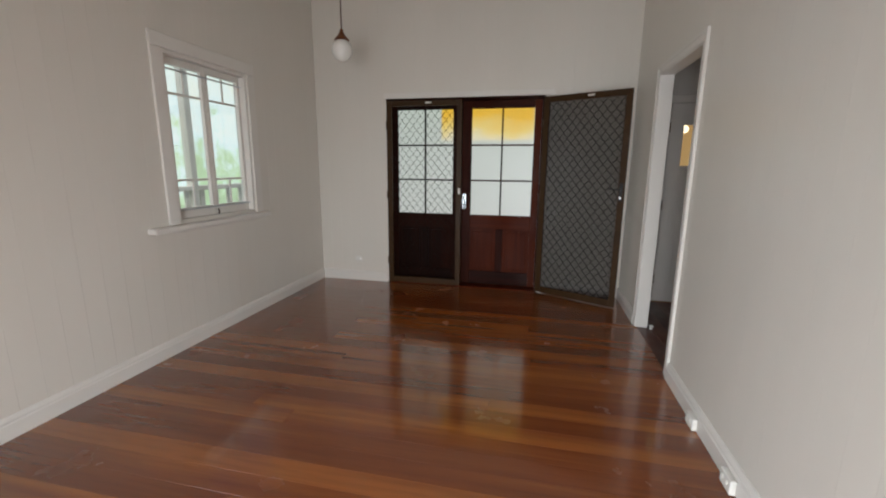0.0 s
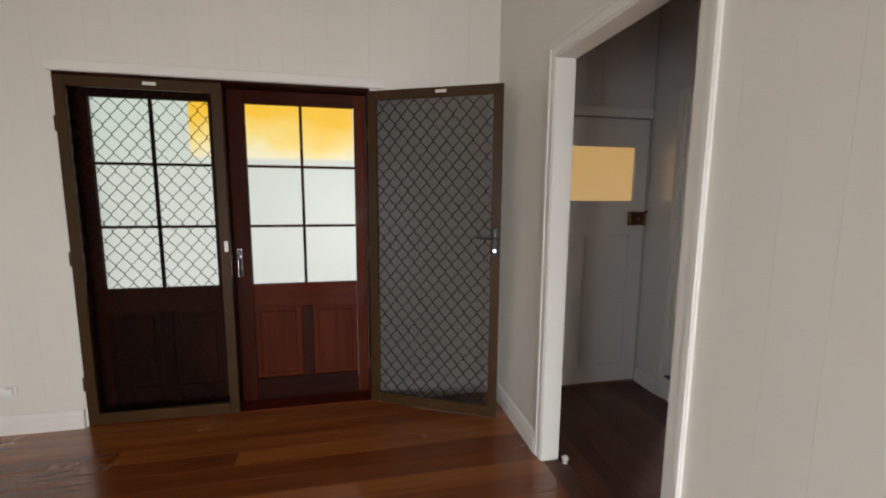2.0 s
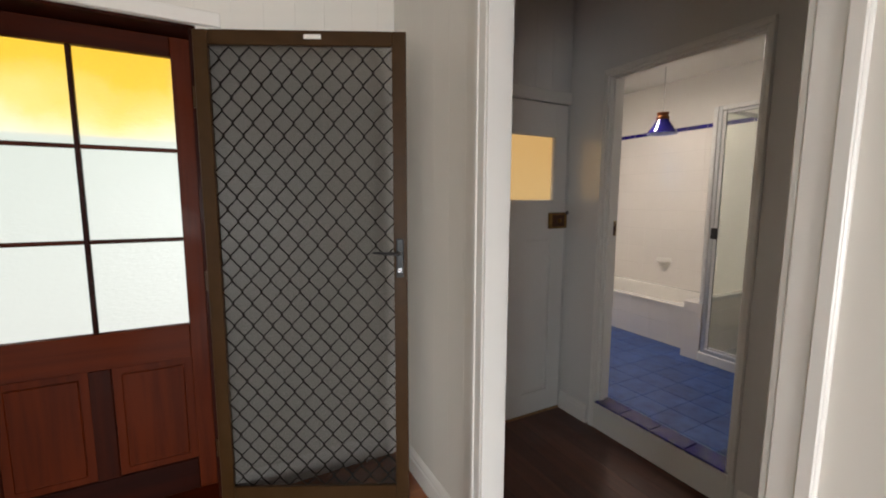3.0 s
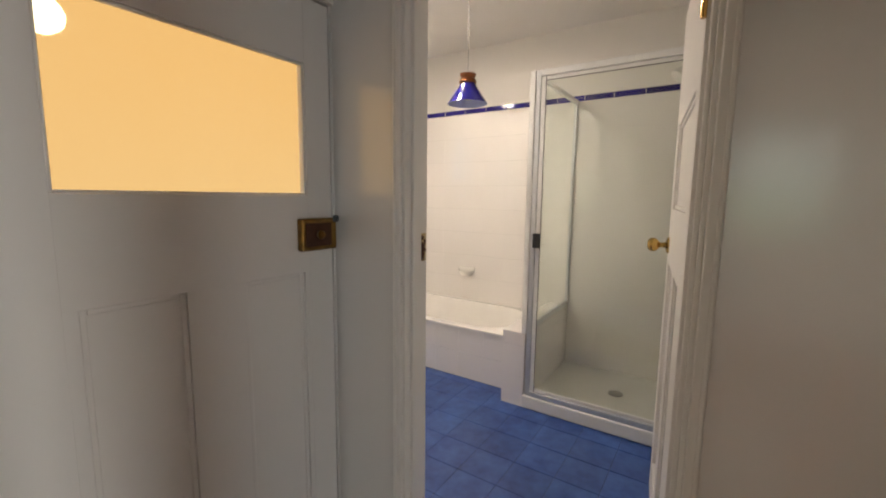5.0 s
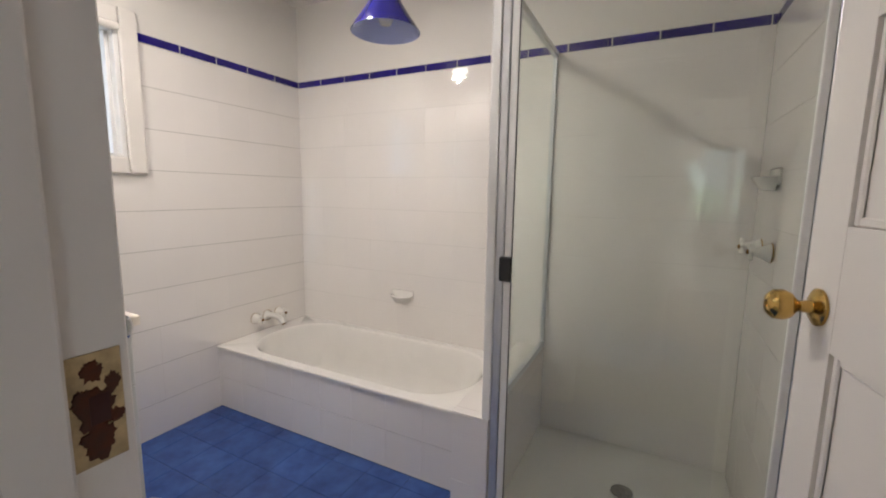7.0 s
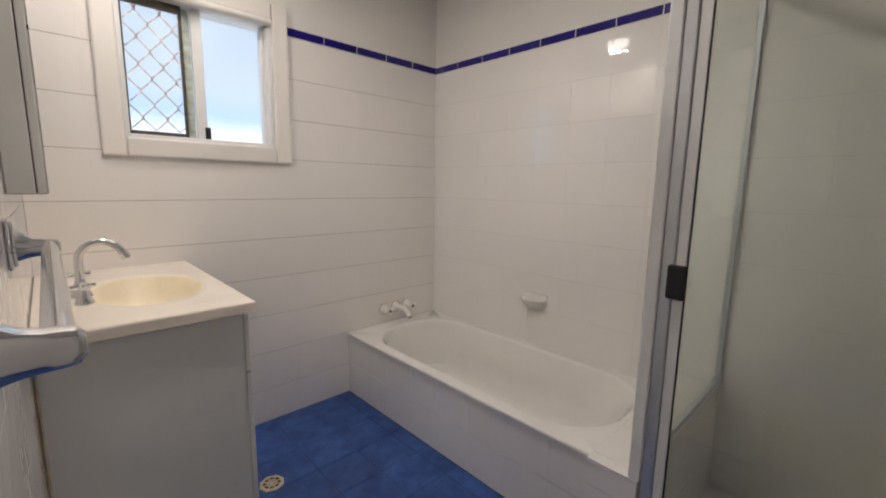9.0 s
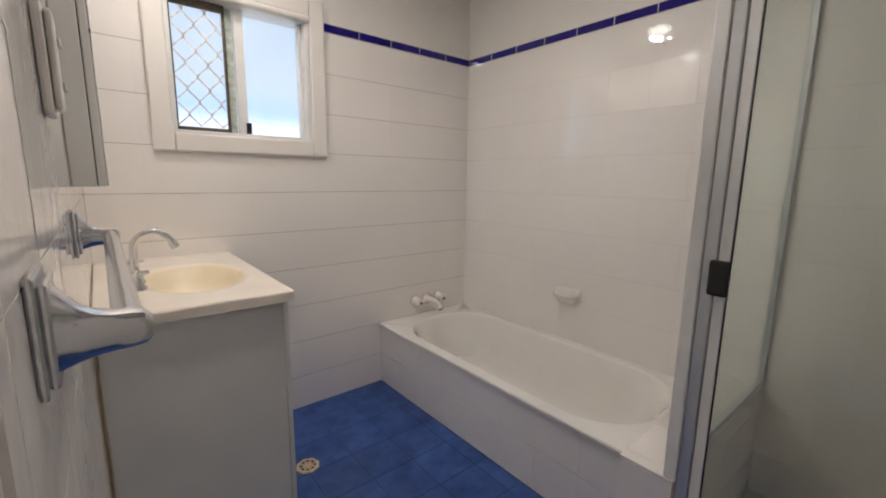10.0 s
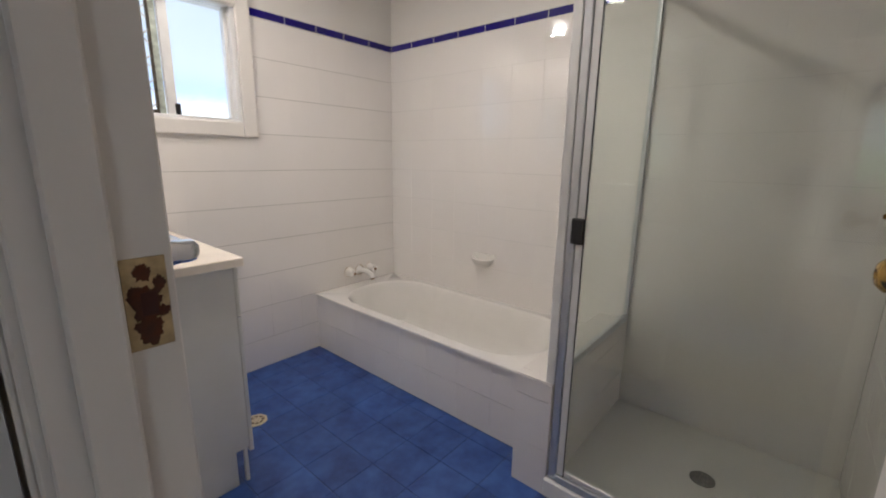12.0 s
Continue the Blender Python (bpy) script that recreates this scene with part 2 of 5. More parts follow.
M_OBSCH = obscure_glass("rippled_hall_glass", (0.97, 0.98, 0.97), 0.16, 30)
M_OBSCW = obscure_glass("obscure_window_glass", (0.96, 0.98, 1.0), 0.22, 60)
M_PANE = sheet_glass("window_pane_glass", (0.93, 0.96, 0.97))
M_MIRROR = plain("mirror_glass", (0.85, 0.87, 0.87), 0.015, 1.0, 0.0, 3, 0.0)
M_GLOBE = plain("opal_globe_glass", (0.80, 0.79, 0.75), 0.10, 0.0, 0.03, 5, 0.0)
M_COPPER = plain("aged_copper", (0.24, 0.085, 0.035), 0.35, 0.85, 0.3, 30, 0.1)
M_BSHADE = plain("cobalt_glass_shade", (0.013, 0.010, 0.18), 0.08, 0.0, 0.10, 6, 0.0)
M_BSHADEIN = plain("pale_shade_lining", (0.44, 0.50, 0.78), 0.25, 0.0, 0.05, 6, 0.0)
M_CORD = plain("lamp_cord", (0.30, 0.29, 0.27), 0.6)
M_BCORD = plain("brown_lamp_rod", (0.10, 0.05, 0.03), 0.4, 0.4)


def fly_mesh():
    """Fine insect mesh: mostly see-through, with a dull grey thread."""
    m, nt, nd, ln, b = mat_new("fly_mesh")
    tr = nd.new("ShaderNodeBsdfTransparent")
    mx = nd.new("ShaderNodeMixShader")
    mx.inputs[0].default_value = 0.37
    b.inputs["Base Color"].default_value = (0.016, 0.014, 0.013, 1)
    b.inputs["Roughness"].default_value = 1.0
    b.inputs["Specular IOR Level"].default_value = 0.05
    ln.new(tr.outputs[0], mx.inputs[1])
    ln.new(b.outputs[0], mx.inputs[2])
    ln.new(mx.outputs[0], nd["Material Output"].inputs["Surface"])
    return m


M_FLY = fly_mesh()
M_OUT_SIDE = glow("garden_daylight", [(0.0, (0.34, 0.44, 0.28)), (0.35, (0.50, 0.66, 0.42)), (0.6, (0.74, 0.86, 0.86)), (1.0, (0.78, 0.82, 0.74))], 2, 0.2, 3.2, 1.5, 1.3, 2.2)
M_OUT_FRONT = glow("porch_daylight", [(0.0, (0.95, 0.98, 0.96)), (0.6, (0.90, 0.98, 0.93)), (1.0, (0.80, 0.94, 0.82))], 2, 0.0, 3.0, 0.68, 0.35, 0.8)
M_OUT_BATH = glow("sky_daylight", [(0.0, (1.25, 1.25, 1.25)), (0.14, (1.1, 1.15, 1.2)), (0.26, (0.52, 0.72, 1.05)), (0.42, (0.66, 0.76, 0.90)), (1.0, (0.58, 0.67, 0.78))], 2, 1.66, 2.66, 1.12, 0.16, 4.0)
# Sunlight on the amber wall is put into this glow.
M_OUT_AMBER = glow("amber_wall_glow", [(0.0, (1.0, 0.68, 0.32)), (0.6, (1.0, 0.61, 0.24)), (1.0, (1.0, 0.58, 0.20))], 2, 1.2, 2.3, 0.50, 0.4, 2.0)
# Yellow light behind the upper panes, put into a glowing sheet.
M_PANEGLOW = glow("yellow_pane_glow", [(0.0, (0.95, 0.92, 0.72)), (0.30, (1.0, 0.78, 0.26)), (0.62, (1.0, 0.60, 0.05)), (1.0, (0.96, 0.56, 0.04))], 2, 1.74, 2.22, 0.92, 0.9, 2.2)

# ---------------------------------------------------------------- building helpers


def link_mesh(name, bm, material, parent=None):
    me = bpy.data.meshes.new(name)
    bm.normal_update()
    bm.to_mesh(me)
    bm.free()
    me.materials.append(material)
    ob = new(name, me)
    ob.parent = parent
    return ob


def part(name, bm, material, parent, label="", smooth=False):
    """One mesh object under a thing or under a part."""
    ob = link_mesh(name, bm, material, parent)
    if smooth:
        ob.data.polygons.foreach_set("use_smooth", [True] * len(ob.data.polygons))
        ob.data.set_sharp_from_angle(angle=radians(35))
    if label:
        tagged(ob, label)
    return ob


def thing(name, at, label, category, group="", rz=0.0, kind=""):
    """An Empty at a thing's base, under which its parts hang."""
    ob = new(name)
    ob.empty_display_size = 0.1
    ob.matrix_world = pose(*at, 0, 0, rz)
    return tagged(ob, label, category, group, kind)


def structure(name, bm, material, label=""):
    return tagged(link_mesh(name, bm, material), label or name.replace("_", " "), "", "", "structure")


def box(x0, x1, y0, y1, z0, z1, bev=0.0, bm=None, seg=1):
    bm = bm or bmesh.new()
    r = bmesh.ops.create_cube(bm, size=1, matrix=Matrix.Translation(((x0 + x1) / 2, (y0 + y1) / 2, (z0 + z1) / 2)) @ Matrix.Diagonal((abs(x1 - x0), abs(y1 - y0), abs(z1 - z0), 1)))
    if bev:
        es = list({e for v in r["verts"] for e in v.link_edges})
        bmesh.ops.bevel(bm, geom=es, offset=bev, segments=seg, profile=0.5, affect="EDGES")
    return bm


def lathe(profile, n=28, m=None, bm=None):
    """Turn a profile of (radius, height) about z, then place it by m."""
    bm = bm or bmesh.new()
    m = m or Matrix()
    rings = []
    for r, z in profile:
        if r < 1e-6:
            rings.append([bm.verts.new(m @ Vector((0, 0, z)))])
        else:
            rings.append([bm.verts.new(m @ Vector((r * math.cos(2 * math.pi * k / n), r * math.sin(2 * math.pi * k / n), z))) for k in range(n)])
    for a, b in zip(rings, rings[1:]):
        for k in range(n):
            q = [a[k % len(a)], a[(k + 1) % len(a)], b[(k + 1) % len(b)], b[k % len(b)]]
            q = list(dict.fromkeys(q))
            if len(q) > 2:
                bm.faces.new(q)
    bmesh.ops.recalc_face_normals(bm, faces=bm.faces[:])
    return bm


def along(a, b):
    """Pose that puts local z on the way from a to b."""
    a, b = Vector(a), Vector(b)
    return Matrix.Translation(a) @ (b - a).to_track_quat("Z", "Y").to_matrix().to_4x4()


def rod(a, b, r, n=14, bm=None):
    return lathe([(0, 0), (r, 0), (r, (Vector(b) - Vector(a)).length), (0, (Vector(b) - Vector(a)).length)], n, along(a, b), bm)


def tube(points, r, n=12, bm=None):
    """A round tube along points; r is one radius or one for each point."""
    bm = bm or bmesh.new()
    pts = [Vector(p) for p in points]
    rs = r if isinstance(r, (list, tuple)) else [r] * len(pts)
    rings, side = [], None
    for k, p in enumerate(pts):
        d = (pts[min(k + 1, len(pts) - 1)] - pts[max(k - 1, 0)]).normalized()
        if side is None:
            side = d.orthogonal().normalized()
        side = (side - d * side.dot(d)).normalized()
        up = d.cross(side)
        rings.append([bm.verts.new(p + rs[k] * (side * math.cos(2 * math.pi * j / n) + up * math.sin(2 * math.pi * j / n))) for j in range(n)])
    for a, b in zip(rings, rings[1:]):
        for j in range(n):
            bm.faces.new((a[j], a[(j + 1) % n], b[(j + 1) % n], b[j]))
    bm.faces.new(rings[0][::-1])
    bm.faces.new(rings[-1])
    bmesh.ops.recalc_face_normals(bm, faces=bm.faces[:])
    return bm


def wall_slab(name, axis, lo, hi, face, back, z0, z1, holes, material, label):
    """A thick wall along x or y with openings (a, b, bottom, top) cut right through."""
    bm = bmesh.new()
    cuts = sorted({lo, hi, *[h[0] for h in holes], *[h[1] for h in holes]})
    for a, b in zip(cuts, cuts[1:]):
        spans = [(z0, z1)]
        for h in holes:
            if h[0] <= a and b <= h[1]:
                spans = [s for lo_, hi_ in spans for s in ((lo_, min(hi_, h[2])), (max(lo_, h[3]), hi_)) if s[1] - s[0] > 1e-4]
        for s0, s1 in spans:
            f, g = sorted((face, back))
            box(*((a, b, f, g) if axis == "x" else (f, g, a, b)), s0, s1, 0, bm)
    bmesh.ops.remove_doubles(bm, verts=bm.verts[:], dist=1e-5)
    seen = {}
    for fc in bm.faces[:]:
        key = tuple(round(c, 4) for c in fc.calc_center_median())
        seen.setdefault(key, []).append(fc)
    bmesh.ops.delete(bm, geom=[fc for fs in seen.values() if len(fs) > 1 for fc in fs], context="FACES")
    return structure(name, bm, material, label)


SHARED = {}


def slab_mesh(key, w, d, h, bev, material):
    """A bevelled piece w x d x h about its centre; alike pieces share one mesh."""
    k = (key, round(w, 4), round(d, 4), round(h, 4))
    if k not in SHARED:
        bm = box(-w / 2, w / 2, -d / 2, d / 2, -h / 2, h / 2, bev)
        me = bpy.data.meshes.new(key)
        bm.to_mesh(me)
        bm.free()
        me.materials.append(material)
        SHARED[k] = me
    return SHARED[k]


def piece(key, w, d, h, at, bev, material, parent):
    ob = new(key, slab_mesh(key, w, d, h, bev, material))
    ob.location = at
    ob.parent = parent
    return ob


# ---------------------------------------------------------------- the plan, in metres
LX, RX = -2.193, 1.510          # living room side walls
FY, BY = 4.832, -1.80            # front wall, rear wall
CEIL = 3.40
HX0, HX1, HY0, HY1 = 1.592, 2.735, 2.30, 4.775   # small hall
BX0, BX1, BY0, BY1 = 2.845, 4.895, 3.655, 6.340  # bathroom
BZ, BCEIL = 0.175, 2.72         # bathroom floor and ceiling heights
DOOR = (-1.27, 0.575, -0.1, 2.235)     # front doorway (x, x, z, z)
SIDEW = (2.62, 3.535, 1.03, 2.285)      # side window (y, y, z, z)
HALLO = (2.982, 3.925, -0.1, 2.235)    # opening to the hall (y, y, z, z)
BATHO = (3.632, 4.457, -0.1, 2.235)    # bathroom doorway (y, y, z, z)
AMBER = (1.83, 2.715, -0.1, 2.115)     # hall's glazed door (x, x, z, z)
BATHW = (3.17, 3.79, 1.632, 2.24)      # bathroom window (x, x, z, z)
ADDREAR = (-0.55, 1.25, 0.12, 2.0)         # unseen added rear opening (x, x, z, z)
ADDSIDE = (-1.45, 0.15, 0.12, 2.0)         # added unseen side opening behind the start (y, y, z, z)

# ---------------------------------------------------------------- structure
ground = structure("ground", box(-40, 40, -40, 40, -0.62, -0.60), plain("lawn", (0.06, 0.10, 0.03), 0.9, 0, 0.5, 3.0, 0.4), "grassy ground around the house")
floor_living = structure("floor_living", box(LX - 0.1, RX + 0.125, BY - 0.1, FY + 0.25, -0.16, -0.022), M_GAP, "polished timber floor of the living room")
floor_hall = structure("floor_hall", box(RX + 0.126, BX0 - 0.006, HY0 - 0.1, HY1 + 0.2, -0.16, -0.022), M_GAP, "dark timber floor of the small hall")
floor_bath = structure("floor_bathroom", box(HX1 + 0.002, BX1 + 0.1, BY0 - 0.1, BY1 + 0.1, -0.02, BZ - 0.0022), M_BGROUT, "raised blue tiled bathroom floor")
wall_front = wall_slab("wall_front", "x", LX - 0.12, HX1 + 0.11, FY, FY + 0.20, -0.1, CEIL, [DOOR, (HX0, HX1 + 0.11, -0.1, CEIL)], M_CORE, "white boarded front wall with double doorway")
wall_left = wall_slab("wall_left", "y", BY - 0.12, FY, LX, LX - 0.12, -0.1, CEIL, [SIDEW, ADDSIDE], M_CORE, "white boarded side wall with window opening")
wall_right = wall_slab("wall_right", "y", BY - 0.12, FY, RX, HX0, -0.1, CEIL, [HALLO], M_CORE, "white boarded wall with opening to hall")
wall_rear = wall_slab("wall_rear", "x", LX, RX, BY, BY - 0.12, -0.1, CEIL, [ADDREAR], M_WALL, "plain white rear wall with added light opening")
wall_hall_north = wall_slab("wall_hall_north", "x", HX0, HX1, HY1, HY1 + 0.12, -0.1, CEIL, [AMBER], M_CORE, "hall wall around the glazed door")
wall_hall_south = structure("wall_hall_south", box(HX0, HX1, HY0 - 0.1, HY0, -0.1, CEIL), M_HALL, "plain hall end wall")
wall_bath_west = wall_slab("wall_bathroom_west", "y", HY0 - 0.1, BY1 + 0.12, HX1, BX0, -0.1, CEIL, [BATHO], M_HALL, "wall between hall and bathroom with doorway")
wall_bath_north = wall_slab("wall_bathroom_north", "x", BX0, BX1 + 0.12, BY1, BY1 + 0.14, -0.1, CEIL, [BATHW], M_CEIL, "tiled bathroom wall with sliding window")
wall_bath_east = structure("wall_bathroom_east", box(BX1, BX1 + 0.12, BY0 - 0.1, BY1, -0.1, CEIL), M_CEIL, "tiled bathroom wall behind the bath")
wall_bath_south = structure("wall_bathroom_south", box(BX0, BX1, BY0 - 0.1, BY0, -0.1, CEIL), M_CEIL, "tiled bathroom wall with shower taps")
ceiling_living = structure("ceiling_living", box(LX - 0.1, RX + 0.1, BY - 0.1, FY + 0.2, CEIL, CEIL + 0.1), M_CEIL, "white living room ceiling")
ceiling_hall = structure("ceiling_hall", box(RX + 0.1, HX1 + 0.05, HY0 - 0.1, HY1 + 0.2, CEIL + 0.001, CEIL + 0.1), M_CEIL, "white hall ceiling")
ceiling_bath = structure("ceiling_bathroom", box(BX0, BX1, BY0, BY1, BCEIL, BCEIL + 0.08), M_CEIL, "white bathroom ceiling")

# Bright outdoors beyond the openings.
for nm, bmx, mt, lb in (
    ("backdrop_garden", box(-5.6, -5.58, -1.5, 9.5, -0.6, 4.5), M_OUT_SIDE, "sunlit garden beyond the side window"),
    ("backdrop_porch", box(-2.1, 1.4, 6.6, 6.62, -0.6, 3.6), M_OUT_FRONT, "bright daylight beyond the front doors"),
    ("backdrop_sky", box(-2.0, 7.0, 7.6, 7.62, 0.2, 4.2), M_OUT_BATH, "pale sky beyond the bathroom window"),
    ("backdrop_amber", box(1.60, 2.733, 4.906, 4.916, 0.0, 2.9), M_OUT_AMBER, "glowing amber backdrop for the sunlit porch wall beyond the hall door"),
):
    structure(nm, bmx, mt, lb)
# Made-up sheet with rail and brackets that glows yellow through the top panes.
blind = thing("porch_blind", (-0.30, FY + 0.201, 1.70), "added yellow glowing sheet fixed outside above the front doors", "blind")
part("fabric", box(-0.36, 0.76, 0.10, 0.104, 0.075, 0.55), M_PANEGLOW, blind)
part("top_rail", rod((-0.38, 0.10, 0.556), (0.78, 0.10, 0.556), 0.018), M_BRONZE, blind)
for xx in (-0.34, 0.74):
    part("bracket", box(xx - 0.01, xx + 0.01, 0.0, 0.098, 0.545, 0.565, 0.002), M_BRONZE, blind)

# Glowing ball added for the sun's bright spot in the glass; no lamp hangs here.
pl0 = thing("porch_lamp", (2.000, 4.906, 1.862), "small glowing ball added as a sun spot behind the glazed hall door", "wall lamp")
m_pl, nt0, nd0, ln0, b0 = mat_new("sun_spot_glow")
b0.inputs["Emission Color"].default_value = (1.0, 0.80, 0.50, 1)
b0.inputs["Emission Strength"].default_value = 2.4
part("back_plate", lathe([(0.03, 0), (0.028, 0.012), (0, 0.014)], 20, along((0, 0, 0), (0, -1, 0))), M_BRASS, pl0, "", True)
part("globe", lathe([(0.040 * math.sin(math.pi * k / 12), -0.040 * math.cos(math.pi * k / 12)) for k in range(13)], 20, pose(0, -0.048, 0)), m_pl, pl0, "glowing globe", True)


# ---------------------------------------------------------------- trim: skirting, architraves, jambs
def run_profile(name, a, b, prof, material, label, parent=None):
    """A moulding of constant profile from a to b on the floor plan; prof: (out, up), out to the left of a to b."""
    a, b = Vector((*a, 0)), Vector((*b, 0))
    d = (b - a).normalized()
    left = Vector((-d.y, d.x, 0))
    bm = bmesh.new()
    ends = [[bm.verts.new(p + left * o + Vector((0, 0, u))) for o, u in prof] for p in (a, b)]
    n = len(prof)
    for k in range(n):
        bm.faces.new((ends[0][k], ends[0][(k + 1) % n], ends[1][(k + 1) % n], ends[1][k]))
    bm.faces.new(ends[0][::-1])
    bm.faces.new(ends[1])
    bmesh.ops.recalc_face_normals(bm, faces=bm.faces[:])
    return structure(name, bm, material, label)


SKIRT = [(0, 0), (0.022, 0), (0.022, 0.085), (0.017, 0.092), (0.017, 0.104), (0.010, 0.118), (0.004, 0.124), (0, 0.124)]
for nm, a, b in (
    ("baseboard_left", (LX + 0.011, FY), (LX + 0.011, BY)),
    ("baseboard_front_left", (DOOR[0] - 0.012, FY - 0.011), (LX + 0.033, FY - 0.011)),
    ("baseboard_front_right", (RX - 0.034, FY - 0.011), (DOOR[1] + 0.03, FY - 0.011)),
    ("baseboard_right_north", (RX - 0.011, HALLO[1] + 0.074), (RX - 0.011, FY)),
    ("baseboard_right_south", (RX - 0.011, BY), (RX - 0.011, HALLO[0] - 0.074)),
    ("baseboard_hall_east", (HX1 - 0.001, HY0), (HX1 - 0.001, BATHO[0] - 0.05)),
    ("baseboard_hall_corner", (HX1 - 0.001, BATHO[1] + 0.05), (HX1 - 0.001, HY1 - 0.02)),
):
    run_profile(nm, a, b, SKIRT, M_TRIM, "white moulded timber skirting board")


def casing(name, axis, plane, out, o0, o1, top, w, t, material, bottom=0.0, bead=True):
    """Architrave round an opening: two legs and a head with a raised bead, standing proud of a wall by t."""
    bm = bmesh.new()
    f, g = sorted((plane, plane + out * t))
    f2, g2 = sorted((plane + out * t, plane + out * (t + 0.006)))

    def put(a0, a1, z0, z1, lo, hi, bv):
        box(*((a0, a1, lo, hi) if axis == "x" else (lo, hi, a0, a1)), z0, z1, bv, bm)

    put(o0 - w, o0, bottom, top, f, g, 0.003)
    put(o1, o1 + w, bottom, top, f, g, 0.003)
    put(o0 - w, o1 + w, top + 0.0005, top + w, f, g, 0.003)
    if bead:
        put(o0 - w * 0.95, o0 - w * 0.62, bottom, top + w * 0.62, f2, g2, 0.002)
        put(o1 + w * 0.62, o1 + w * 0.95, bottom, top + w * 0.62, f2, g2, 0.002)
        put(o0 - w * 0.95, o1 + w * 0.95, top + w * 0.625, top + w * 0.95, f2, g2, 0.002)
    return structure(name, bm, material, "white painted timber architrave")


casing("trim_hall_opening", "y", RX - 0.011, -1, HALLO[0], HALLO[1], HALLO[3], 0.070, 0.013, M_TRIM)
casing("trim_bathroom_doorway", "y", HX1, -1, BATHO[0], BATHO[1], BATHO[3], 0.030, 0.014, M_TRIM)


def jamb_lining(name, y0, y1, top, x0, x1, z0, stop_at, material):
    """Door frame lining a doorway in a wall that runs along y, with a stop bead."""
    bm = bmesh.new()
    box(x0, x1, y0, y0 + 0.012, z0, top - 0.012, 0.002, bm)
    box(x0, x1, y1 - 0.012, y1, z0, top - 0.012, 0.002, bm)
    box(x0, x1, y0, y1, top - 0.0118, top, 0.002, bm)
    if stop_at:
        a, b = stop_at
        box(a, b, y0 + 0.012, y0 + 0.026, z0, top - 0.026, 0.003, bm)
        box(a, b, y1 - 0.026, y1 - 0.012, z0, top - 0.026, 0.003, bm)
        box(a, b, y0 + 0.012, y1 - 0.012, top - 0.0258, top - 0.012, 0.003, bm)
    return structure(name, bm, material, "white painted timber door lining")


jamb_lining("trim_hall_lining", HALLO[0], HALLO[1], HALLO[3], RX - 0.02, HX0 + 0.008, 0.0, None, M_TRIM)
jamb_lining("trim_bathroom_lining", BATHO[0], BATHO[1], BATHO[3], HX1 - 0.004, BX0 + 0.005, BZ + 0.004, (HX1 + 0.022, HX1 + 0.066), M_TRIM)

# ---------------------------------------------------------------- diamond grilles
def diamond_grille(x0, x1, z0, z1, w, h, y, thick, material, name, parent, label="", kn=0.0085, rad=0.0017):
    """Pressed diamond grille in one mesh: crossing bars with a knot where they meet."""
    verts, faces = [], []

    def bar(a, b, r):
        d = Vector((b[0] - a[0], 0, b[1] - a[1]))
        if d.length < 1e-4:
            return
        n = Vector((-d.z, 0, d.x)).normalized() * r
        k = len(verts)
        for p in (a, b):
            for s, t in ((1, -1), (-1, -1), (-1, 1), (1, 1)):
                verts.append((p[0] + n.x * s, y + thick * t, p[1] + n.z * s))
        faces.extend([(k, k + 1, k + 5, k + 4), (k + 1, k + 2, k + 6, k + 5), (k + 2, k + 3, k + 7, k + 6), (k + 3, k, k + 4, k + 7)])

    nx, nz = int((x1 - x0) / w) + 2, int((z1 - z0) / h) + 2

    def clip(a, b):
        t0, t1 = 0.0, 1.0
        d = (b[0] - a[0], b[1] - a[1])
        for p, q in ((-d[0], a[0] - x0), (d[0], x1 - a[0]), (-d[1], a[1] - z0), (d[1], z1 - a[1])):
            if abs(p) < 1e-9:
                if q < 0:
                    return None
                continue
            t = q / p
            if p < 0:
                t0 = max(t0, t)
            else:
                t1 = min(t1, t)
        return None if t0 >= t1 else ((a[0] + d[0] * t0, a[1] + d[1] * t0), (a[0] + d[0] * t1, a[1] + d[1] * t1))

    for i in range(-1, nx):
        for k in range(-1, nz):
            cx, cz = x0 + i * w, z0 + k * h
            mx, mz = cx + w / 2, cz + h / 2
            for a, b in (((cx, cz + kn), (mx, mz - kn)), ((mx, mz - kn), (cx + w, cz + kn)), ((cx, cz + h - kn), (mx, mz + kn)), ((mx, mz + kn), (cx + w, cz + h - kn))):
                c = clip(a, b)
                if c:
                    bar(*c, rad)
            for px, pz in ((cx, cz), (cx + w / 2, cz + h / 2)):
                if x0 < px < x1 and z0 + 0.0125 < pz < z1 - 0.0125:
                    bar((px, pz - kn - 0.001), (px, pz + kn + 0.001), rad * 1.8)
    me = bpy.data.meshes.new(name)
    me.from_pydata(verts, [], faces)
    me.materials.append(material)
    ob = new(name, me)
    ob.parent = parent
    if label:
        tagged(ob, label)
    return ob


